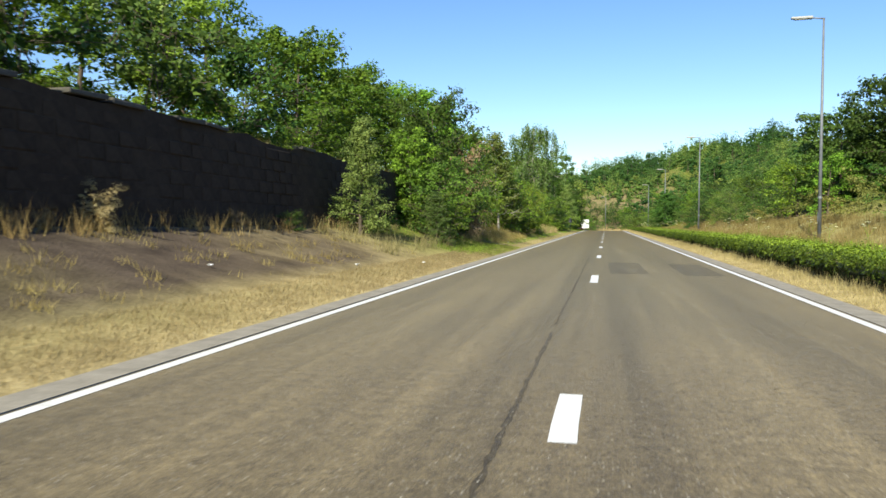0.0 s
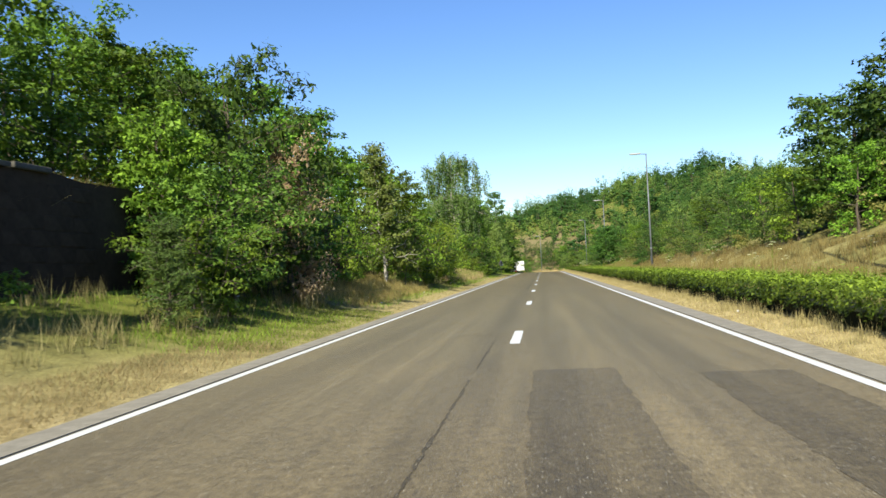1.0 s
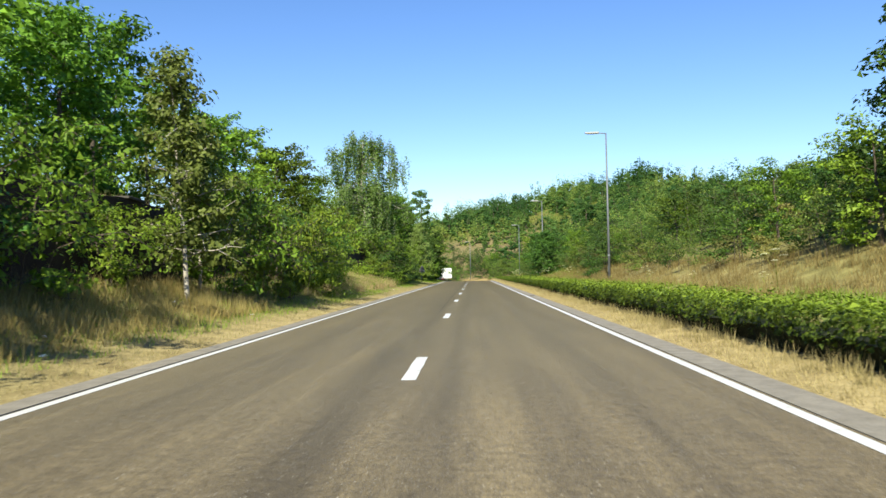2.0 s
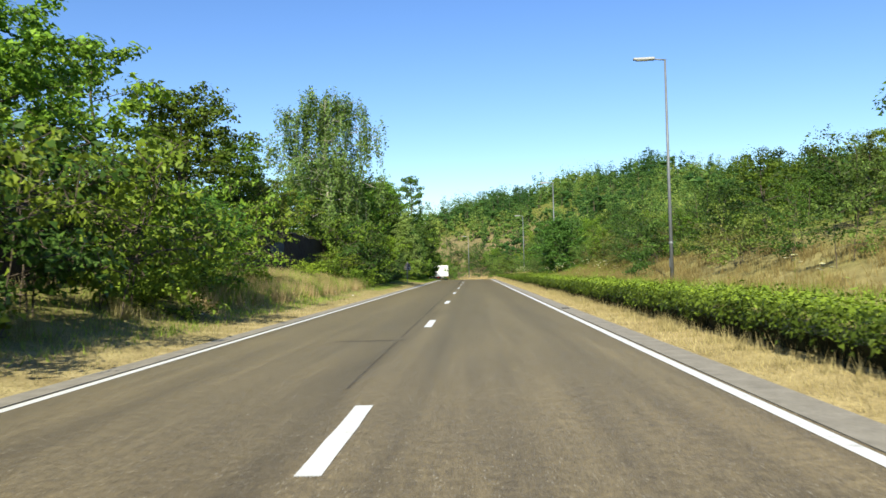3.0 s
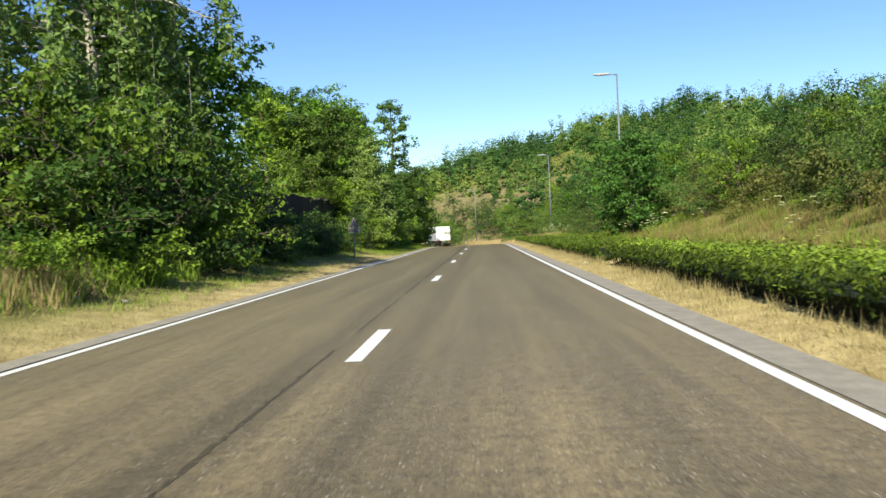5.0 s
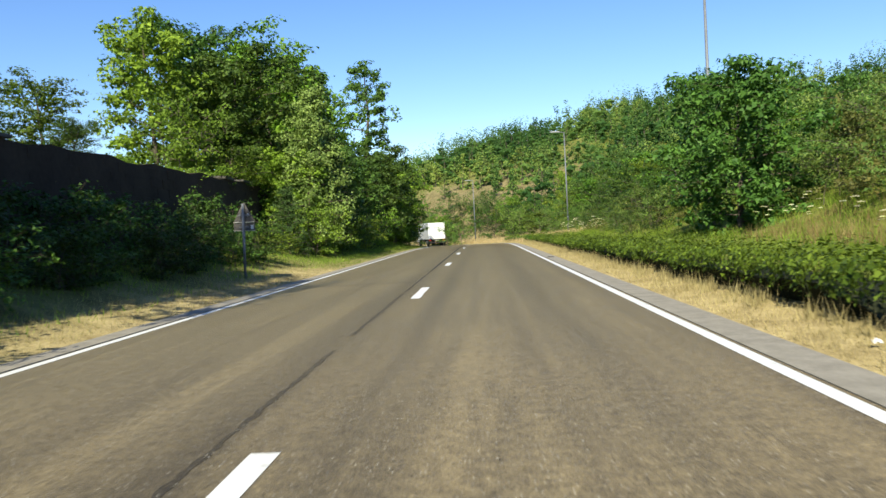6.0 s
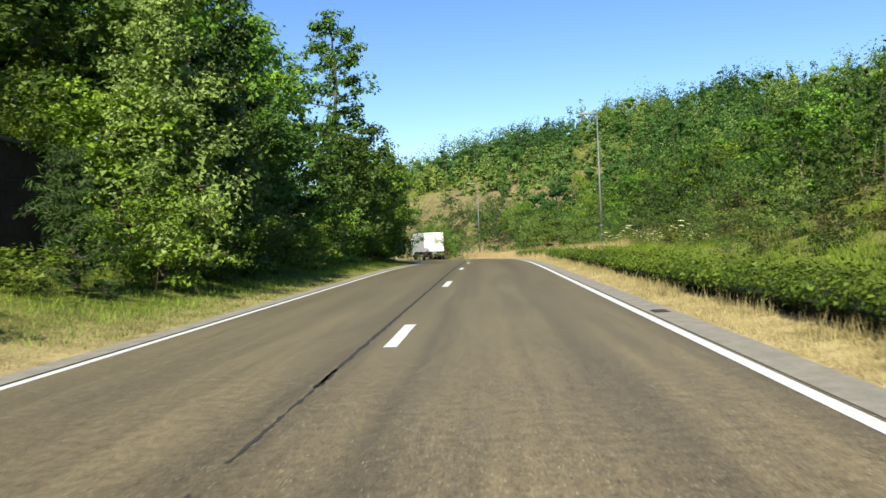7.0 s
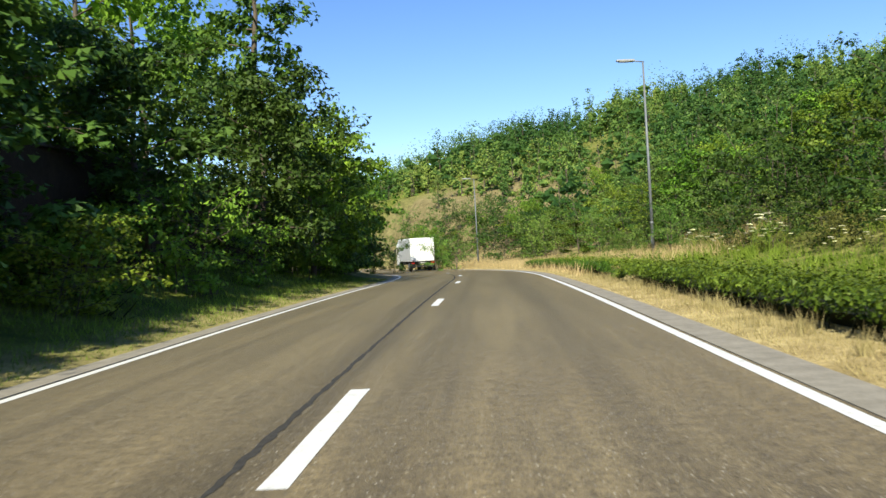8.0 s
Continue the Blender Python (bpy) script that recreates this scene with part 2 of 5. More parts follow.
L_PINE = leafy("pine_needles", (0.040, 0.072, 0.020), (0.085, 0.135, 0.040), (0.140, 0.195, 0.062), 0.15)
L_STRAW = leafy("straw", (0.225, 0.186, 0.105), (0.400, 0.338, 0.205), (0.550, 0.478, 0.305), 0.3, 0.8)
L_DRY = leafy("brown_dry_grass", (0.170, 0.120, 0.055), (0.330, 0.250, 0.123), (0.500, 0.410, 0.219), 0.3, 0.8)
L_GRASS = leafy("green_grass", (0.082, 0.120, 0.016), (0.184, 0.234, 0.032), (0.320, 0.374, 0.067), 0.35, 0.7)
L_UMBEL = leafy("umbel_flowers", (0.6, 0.6, 0.52), (0.72, 0.72, 0.64), (0.82, 0.82, 0.76), 0.2, 0.8)
M_SIGNBACK = simple("weathered_sign_back", (0.07, 0.065, 0.06), (0.12, 0.11, 0.10), 4, 0.8)


# ---- mesh helpers ----
def mesh_object(name, verts, faces, mats, parent=None, label="", smooth=False):
    me = bpy.data.meshes.new(name)
    me.from_pydata([tuple(v) for v in np.asarray(verts, float).tolist()], [], faces if isinstance(faces, list) else faces.tolist())
    for m in (mats if isinstance(mats, (list, tuple)) else [mats]):
        me.materials.append(m)
    if smooth:
        me.polygons.foreach_set("use_smooth", [True] * len(me.polygons))
    me.update()
    ob = new(name, me)
    if parent is not None:
        ob.parent = parent
    if label:
        tagged(ob, label)
    return ob


def part(name, bm, mat, parent, label="", smooth=False):
    me = bpy.data.meshes.new(name)
    bmesh.ops.recalc_face_normals(bm, faces=bm.faces)
    bm.to_mesh(me)
    bm.free()
    me.materials.append(mat)
    if smooth:
        me.polygons.foreach_set("use_smooth", [True] * len(me.polygons))
    ob = new(name, me)
    if parent is not None:
        ob.parent = parent
    if label:
        tagged(ob, label)
    return ob


def thing(name, m, label, category, group="", kind=""):
    ob = new(name)
    ob.empty_display_size = 0.2
    ob.matrix_basis = m
    return tagged(ob, label, category, group, kind)


def box(bm, x0, x1, y0, y1, z0, z1, bevel=0.0):
    r = bmesh.ops.create_cube(bm, size=1.0)
    bmesh.ops.scale(bm, vec=(x1 - x0, y1 - y0, z1 - z0), verts=r["verts"])
    bmesh.ops.translate(bm, vec=((x0 + x1) / 2, (y0 + y1) / 2, (z0 + z1) / 2), verts=r["verts"])
    if bevel:
        edges = list({e for v in r["verts"] for e in v.link_edges})
        bmesh.ops.bevel(bm, geom=edges, offset=bevel, segments=2, affect="EDGES", profile=0.5)
    return bm


def boxed(*a, **k):
    return box(bmesh.new(), *a, **k)


def cyl(bm, p, q, r0, r1, sides=10):
    """A tapered round bar from p to q."""
    p, q = Vector(p), Vector(q)
    r = bmesh.ops.create_cone(bm, cap_ends=True, segments=sides, radius1=r0, radius2=r1, depth=(q - p).length)
    m = Matrix.Translation((p + q) / 2) @ (q - p).to_track_quat("Z", "Y").to_matrix().to_4x4()
    bmesh.ops.transform(bm, matrix=m, verts=r["verts"])
    return bm


# ---- the line of the road: straight, then a left bend that falls away gently ----
BEND, RADIUS, SWEEP = 170.0, 165.0, radians(75)


def road_z(s):
    return -1.1 * smooth(150, 240, s)


def road_point(s, o):
    """The place at s metres along the centre line and o metres to its right."""
    z = road_z(s)
    if s <= BEND:
        return Vector((o, s, z))
    a = min((s - BEND) / RADIUS, SWEEP)
    c = Vector((-RADIUS, BEND, z))
    p = c + Vector((math.cos(a), math.sin(a), 0)) * (RADIUS + o)
    rest = s - BEND - a * RADIUS
    return p + Vector((-math.sin(a), math.cos(a), 0)) * rest


def road_coords(x, y):
    """Arrays of s and o for places in the plan."""
    dx, dy = x + RADIUS, y - BEND
    a = np.arctan2(dy, dx)
    s, o = np.array(y, float), np.array(x, float)
    bent = (y > BEND) & (a < SWEEP)
    s = np.where(bent, BEND + RADIUS * a, s)
    o = np.where(bent, np.hypot(dx, dy) - RADIUS, o)
    past = (y > BEND) & (a >= SWEEP)
    e = road_point(BEND + RADIUS * SWEEP, 0)
    t, nrm = np.array((-math.sin(SWEEP), math.cos(SWEEP))), np.array((math.cos(SWEEP), math.sin(SWEEP)))
    s = np.where(past, BEND + RADIUS * SWEEP + (x - e.x) * t[0] + (y - e.y) * t[1], s)
    o = np.where(past, (x - e.x) * nrm[0] + (y - e.y) * nrm[1], o)
    return s, o


def smooth(a, b, v):
    k = np.clip((v - a) / (b - a), 0, 1)
    return k * k * (3 - 2 * k)


WALL_O, WALL_END = -8.8, 178.0


def wall_top(s):
    return 3.5 + 0.25 * smooth(95, 130, s) + 0.4 * smooth(135, 158, s)


def ground_z(x, y):
    x, y = np.asarray(x, float), np.asarray(y, float)
    s, o = road_coords(x, y)
    base = road_z(s)
    left = np.interp(-o, [3.75, 4.0, 5.5, 7.0, 8.7, 9.06, 9.3, 16, 40, 120], [-0.08, 0.03, 0.22, 0.65, 1.15, 1.15, 3.3, 4.6, 9.0, 12.0])
    lowl = np.interp(-o, [3.75, 4.0, 5.5, 7.0, 8.7, 12.0, 16, 40, 120], [-0.08, 0.03, 0.22, 0.65, 1.2, 2.6, 3.6, 8.0, 11.0])
    left = left + (lowl - left) * smooth(WALL_END - 3, WALL_END + 1, s)
    left = left + np.where(-o > 9, 0.5 * smooth(120, 156, s) * (s < WALL_END), 0)
    near = np.interp(o, [3.8, 4.05, 5.0, 7.0, 9.5, 11.5, 14, 40], [-0.08, 0.02, 0.08, 0.35, 0.6, 1.3, 1.6, 1.6])
    bend = smooth(168, 200, s)
    soft = np.interp(o, [3.8, 4.05, 7.0, 14, 40], [-0.08, 0.02, 0.25, 0.6, 0.8])
    near = near + (soft - near) * bend
    crest = np.clip(14 + 0.14 * (y - 193), 9, 33)
    rise = crest * np.clip((x - 10.5) / 49.5, 0, 1.0) ** 0.9
    face = np.interp(y, [206, 222, 240, 285, 345, 420], [0, 2.6, 7.0, 20.0, 23.0, 24.0]) * np.interp(x, [-120, -24, -2, 11, 35, 60], [0.3, 0.53, 0.82, 1.0, 0.95, 0.4])
    right = near + np.hypot(rise, face) * smooth(9.5, 15, o)
    return base + np.where(o < 0, left, right)


def gz(x, y):
    return float(ground_z(np.array([x]), np.array([y]))[0])


# ---- ground ----
def build_ground():
    xs = np.concatenate([np.array([-3000, -1200, -500, -260]), np.arange(-160, -20, 7), np.arange(-20, -9.6, 1.0), [-9.3, -9.06, -8.75],
                         np.arange(-8.5, 16, 0.5), np.arange(16, 40, 2), np.arange(40, 130, 6), [180, 260, 500, 1200, 3000]])
    ys = np.concatenate([np.array([-3000, -1000, -300, -120, -60]), np.arange(-40, 230, 2.0), np.arange(230, 420, 6), [460, 520, 700, 1500, 4000]])
    X, Y = np.meshgrid(xs, ys)
    Z = ground_z(X, Y)
    s, o = road_coords(X, Y)
    rough_amp = np.interp(np.abs(o), [4.2, 5, 10, 40], [0.0, 0.03, 0.08, 0.25])
    bumps = np.array([noise.noise((a * 0.35, b * 0.35, 0)) for a, b in zip(X.ravel(), Y.ravel())]).reshape(X.shape)
    Z = Z + bumps * rough_amp
    V = np.stack([X, Y, Z], -1).reshape(-1, 3)
    n, w = len(ys), len(xs)
    i = (np.arange(n - 1)[:, None] * w + np.arange(w - 1)[None, :]).ravel()
    ob = mesh_object("ground", V, np.stack([i, i + 1, i + w + 1, i + w], 1), M_GROUND, smooth=True)
    tagged(ob, "dry straw and green grass banks beside the road", "ground", kind="structure")
    dry = np.where(o < 0, np.interp(-o, [4, 5.2, 7.0, 9, 12], [1.0, 0.75, 0.4, 0.3, 0.2]), np.interp(o, [4, 5.2, 7, 9, 12, 16], [1.0, 0.9, 0.3, 0.55, 0.55, 0.05]))
    lush = smooth(25, 29, s) * (1 - smooth(38, 42, s)) + smooth(130, 135, s) * (1 - smooth(176, 182, s))
    dry = dry - 0.42 * (o < 0) * lush
    dry = dry - 0.4 * (o > 5.5) * smooth(85, 110, s) * (s < 200) - 0.25 * (o < -5) * smooth(70, 85, s)
    dry = np.maximum(dry, 0.85 * (o < 0) * (o > -9) * (1 - smooth(24, 29, s)))
    clearing = smooth(206, 212, Y) * (o > 8) * (1 - smooth(258, 272, Y)) * smooth(-40, -28, X) * (1 - smooth(16, 26, X))
    dry = np.maximum(dry, 0.72 * clearing)
    at = ob.data.attributes.new("dryness", "FLOAT", "POINT")
    at.data.foreach_set("value", dry.ravel().astype(np.float32))
    patches = np.array([noise.noise((a * 0.5, b * 0.25, 9)) for a, b in zip(X.ravel(), Y.ravel())]).reshape(X.shape)
    soil = smooth(-9.0, -8.6, o) * (1 - smooth(-5.9, -5.1, o)) * (1 - smooth(18, 27, s)) * (s > -30) * np.clip(0.9 + 0.6 * patches, 0.45, 1.0)
    soil = np.maximum(soil, 0.4 * clearing)
    at = ob.data.attributes.new("soil", "FLOAT", "POINT")
    at.data.foreach_set("value", soil.ravel().astype(np.float32))
    return ob


ground = build_ground()


# ---- road ----
def strip(o0, o1, s0, s1, lift, step=2.0, wobble=0.0, seed=0):
    """A flat band along the road: vertices and faces."""
    rng = random.Random(seed)
    n = max(1, int(math.ceil((s1 - s0) / step)))
    v, f = [], []
    for i in range(n + 1):
        s = s0 + (s1 - s0) * i / n
        for o in (o0, o1):
            p = road_point(s, o + rng.uniform(-wobble, wobble))
            v.append((p.x, p.y, p.z + lift))
        if i:
            a = 2 * i
            f.append((a - 2, a - 1, a + 1, a))
    return v, f


def slab(o0, o1, s0, s1, z0, z1, step=2.0):
    """A band with thickness."""
    n = max(1, int(math.ceil((s1 - s0) / step)))
    v, f = [], []
    for i in range(n + 1):
        s = s0 + (s1 - s0) * i / n
        for o, z in ((o0, z1), (o1, z1), (o1, z0), (o0, z0)):
            p = road_point(s, o)
            v.append((p.x, p.y, p.z + z))
        if i:
            a = 4 * i
            for k in range(4):
                f.append((a - 4 + k, a - 4 + (k + 1) % 4, a + (k + 1) % 4, a + k))
    f += [(3, 2, 1, 0), tuple(4 * n + k for k in range(4))]
    return v, f


ROAD_END = 330.0
road = mesh_object("road", *slab(-3.57, 3.60, -40, ROAD_END, -0.25, 0.0), M_ASPHALT)
tagged(road, "worn brown-grey asphalt road with two lanes", "road", kind="structure")
EDGE_L, EDGE_R = -3.47, 3.49
mesh_object("edge_line", *strip(EDGE_L - 0.062, EDGE_L + 0.062, -40, ROAD_END, 0.004), M_PAINT, road, "white edge line")
mesh_object("edge_line", *strip(EDGE_R - 0.068, EDGE_R + 0.068, -40, ROAD_END, 0.004), M_PAINT, road, "white edge line")
for k in range(-2, 24):
    s0 = 4.48 + 12.5 * k
    mesh_object("lane_dash", *strip(-0.085, 0.085, s0 - {6: 0.3, 9: 0.25, 11: 0.4}.get(k, 0.0), s0 + (1.3 if k == 0 else 2.5), 0.004, 0.5, 0.006, k), M_PAINT, road)
for side in (-1, 1):
    g = mesh_object("gutter", *slab(*((-3.92, -3.57) if side < 0 else (3.60, 4.03)), -40, ROAD_END, -0.25, 0.012), M_GUTTER)
    tagged(g, "grey concrete gutter strip along the asphalt", "gutter", kind="structure")
# sealed seam beside the centre line, cross seams and patches
rng = random.Random(6)
for s0, s1, w, wet, mat, off in ((3, 30, 0.03, 0.6, M_SMUDGE, -0.36), (58, 120, 0.045, 0.5, M_SMUDGE, -0.34), (119, 128, 0.045, 0.8, M_TAR, -0.34), (127, 190, 0.07, 1.0, M_TAR, -0.34)):
    s = s0
    while s < s1:
        run = rng.uniform(2.5, 7.0) if wet < 1 else s1 - s0
        ww = w * rng.uniform(0.6, 1.2)
        mesh_object("tar_seam", *strip(off - ww / 2, off + ww / 2, s, min(s1, s + run), 0.003, 0.10, 0.015, int(s * 10)), mat, road, "dark sealed crack")
        s += run + (rng.uniform(0.3, 1.5) * (1 - wet) * 2 if wet < 1 else 0)
for s0, o0, o1, w, sd in ((72.8, -0.45, 1.25, 0.09, 1), (72.75, 2.1, 3.1, 0.08, 12), (121.5, -3.1, -0.28, 0.14, 2), (121.95, 0.3, 0.6, 0.2, 3), (63.8, -1.5, -0.2, 0.24, 4), (31.2, -2.75, -2.05, 0.06, 8), (31.3, -1.15, -0.3, 0.07, 9)):
    rng = random.Random(sd)
    v, f, n = [], [], 14
    for i in range(n + 1):
        o = o0 + (o1 - o0) * i / n
        wig, ww = rng.uniform(-0.025, 0.025), w * rng.uniform(0.6, 1.1)
        v += [(o, s0 + wig - ww / 2, 0.0036), (o, s0 + wig + ww / 2, 0.0036)]
        if i:
            f.append((2 * i - 2, 2 * i, 2 * i + 1, 2 * i - 1))
    mesh_object("tar_seam", v, f, M_SMUDGE, road)
for o0, o1, s0, s1 in ((0.35, 1.3, 20.3, 26.2), (2.15, 3.1, 20.0, 25.6)):
    mesh_object("asphalt_patch", *strip(o0, o1, s0, s1, 0.0025, 0.25, 0.03, int(s0)), M_PATCH, road, "dark rectangular asphalt repair")


# ---- retaining wall on the left bank ----
def build_wall():
    rng = random.Random(3)
    w = thing("retaining_wall", pose(0, 0, 0), "long dark sooty stone retaining wall in shade below trees", "wall", kind="structure")
    v, f = [], []
    step, n = 1.0, int((WALL_END + 40) / 1.0)
    for i in range(n + 1):
        s = -40 + i * step
        top, low = float(wall_top(s)) + rng.uniform(-0.09, 0.07), 0.4
        for o, z in ((WALL_O, low), (WALL_O - 0.12, top), (WALL_O - 0.62, top), (WALL_O - 0.62, low)):
            p = road_point(s, o + (rng.uniform(-0.02, 0.02)))
            v.append((p.x, p.y, p.z + z))
        if i:
            a = 4 * i
            for k in range(4):
                f.append((a - 4 + k, a + k, a + (k + 1) % 4, a - 4 + (k + 1) % 4))
    f += [(0, 1, 2, 3), tuple(4 * n + k for k in (3, 2, 1, 0))]
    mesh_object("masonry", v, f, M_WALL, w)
    # rough-hewn blocks standing proud of the face
    shapes = []
    for k in range(6):
        half = (0.42, 0.36, 0.43, 0.30, 0.41, 0.38)[k]
        bm = boxed(-0.03, 0.003 + 0.002 * k, -half, half, -0.148, 0.148, 0.02)
        for q in bm.verts:
            q.co += Vector((rng.uniform(-0.012, 0.012), rng.uniform(-0.04, 0.04), rng.uniform(-0.015, 0.015)))
        me = bpy.data.meshes.new("stone")
        bm.to_mesh(me)
        bm.free()
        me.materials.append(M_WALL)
        shapes.append(me)
    for row in range(9):
        for col in range(40):
            s = 6.0 + col * 0.88 + (row % 2) * 0.44
            z = 0.95 + row * 0.315
            if z + 0.16 > wall_top(s) or not (6 < s < 32):
                continue
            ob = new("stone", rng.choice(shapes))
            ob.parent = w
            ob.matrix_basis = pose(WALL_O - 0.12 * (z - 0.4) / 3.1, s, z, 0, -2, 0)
    # further courses, joined
    v, f = [], []
    for lo, hi in ((34, 40), (72, 112), (116, 152)):
        for row in range(10):
            for col in range(int((hi - lo) / 0.88)):
                s, z = lo + col * 0.88 + (row % 2) * 0.44, 0.95 + row * 0.315
                if z + 0.16 > wall_top(s):
                    continue
                x = WALL_O - 0.12 * (z - 0.4) / 3.1
                half, d = rng.uniform(0.33, 0.425), rng.uniform(0.004, 0.018)
                a = len(v)
                for dx, k in ((-0.02, 1.0), (d, 0.95)):
                    for sy, sz in ((-1, -1), (1, -1), (1, 1), (-1, 1)):
                        v.append((x + dx, s + sy * half * k, z + sz * 0.15 * k + rng.uniform(-0.01, 0.01)))
                f += [(a + 4, a + 5, a + 6, a + 7)] + [(a + q, a + (q + 1) % 4, a + 4 + (q + 1) % 4, a + 4 + q) for q in range(4)]
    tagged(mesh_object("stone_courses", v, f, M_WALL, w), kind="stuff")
    # coping slabs
    shapes = []
    for k in range(4):
        bm = boxed(-0.32, 0.30, -0.55, 0.55, -0.06, 0.03, 0.02)
        for q in bm.verts:
            q.co.z += rng.uniform(-0.02, 0.02)
        me = bpy.data.meshes.new("coping")
        bm.to_mesh(me)
        bm.free()
        me.materials.append(M_COPING)
        shapes.append(me)
    for i in range(150):
        s = 2.0 + i * 1.18
        if s > WALL_END - 1:
            break
        if rng.random() < 0.7:
            continue
        p = road_point(s, WALL_O - 0.34)
        a = max(0.0, (s - BEND) / RADIUS)
        ob = new("coping", rng.choice(shapes))
        ob.parent = w
        ob.matrix_basis = pose(p.x + rng.uniform(-0.03, 0.03), p.y, p.z + float(wall_top(s)) + 0.05, rng.uniform(-2, 2), rng.uniform(-3, 3), math.degrees(a))
    # faded paint on the stones
    for y0, y1, z0, z1 in ((87.6, 89.0, 2.3, 2.8), (88.5, 89.8, 2.4, 3.0), (89.3, 90.5, 2.35, 3.15)):
        bm = cyl(bmesh.new(), (0, 0, 0), (0.006, 0, 0), 0.5, 0.5, 18)
        for q in bm.verts:
            q.co.y, q.co.z = (y0 + y1) / 2 + q.co.y * (y1 - y0), (z0 + z1) / 2 + q.co.z * (z1 - z0)
        ob = part("faded_graffiti", bm, M_GRAFFITI, w, "faded pale blue graffiti")
        ob.matrix_basis = pose(WALL_O - 0.030 + 0.004 * (y0 - 87.6), 0, 0)
    return w


build_wall()


# ---- plants ----
def leaf_quads(rng, centres, size, ratio=0.55, up=0.5, out=None, hang=0.0, spread=0.35, three=False, stray=0.6):
    """Small pointed leaf blades round the given places."""
    n = len(centres)
    nrm = rng.normal(size=(n, 3)) * stray + np.array((0, 0, up))
    if out is not None:
        nrm += out
    nrm /= np.linalg.norm(nrm, axis=1)[:, None] + 1e-9
    a = rng.normal(size=(n, 3)) + np.array((0, 0, -hang))
    a -= nrm * (a * nrm).sum(1)[:, None]
    a /= np.linalg.norm(a, axis=1)[:, None] + 1e-9
    b = np.cross(nrm, a)
    L = size * (1 + spread * rng.normal(size=(n, 1))).clip(0.4, 1.9)
    W = L * ratio
    if three:
        v = np.stack([centres - a * L * 0.5, centres + b * W * 0.9, centres + a * L * 0.5 - nrm * L * 0.1], 1).reshape(-1, 3)
        return v, np.arange(3 * n).reshape(n, 3)
    v = np.stack([centres - a * L * 0.5, centres + b * W * 0.5 + a * L * 0.05, centres + a * L * 0.5 - nrm * L * 0.12, centres - b * W * 0.5 + a * L * 0.05], 1).reshape(-1, 3)
    return v, np.arange(4 * n).reshape(n, 4)


class Tubes:
    """Tapered limbs gathered into one mesh."""

    def __init__(self):
        self.v, self.f = [], []

    def add(self, pts, r0, r1, sides=5):
        base, n = len(self.v), len(pts)
        for i, p in enumerate(pts):
            d = (pts[min(i + 1, n - 1)] - pts[max(i - 1, 0)])
            d = d / (np.linalg.norm(d) + 1e-9)
            ref = np.array((1.0, 0, 0)) if abs(d[0]) < 0.8 else np.array((0, 1.0, 0))
            u = np.cross(d, ref)
            u /= np.linalg.norm(u) + 1e-9
            w = np.cross(d, u)
            r = r0 + (r1 - r0) * i / (n - 1)
            for k in range(sides):
                an = 2 * math.pi * k / sides
                self.v.append(p + r * (math.cos(an) * u + math.sin(an) * w))
            if i:
                for k in range(sides):
                    a, b = base + (i - 1) * sides, base + i * sides
                    self.f.append((a + k, a + (k + 1) % sides, b + (k + 1) % sides, b + k))


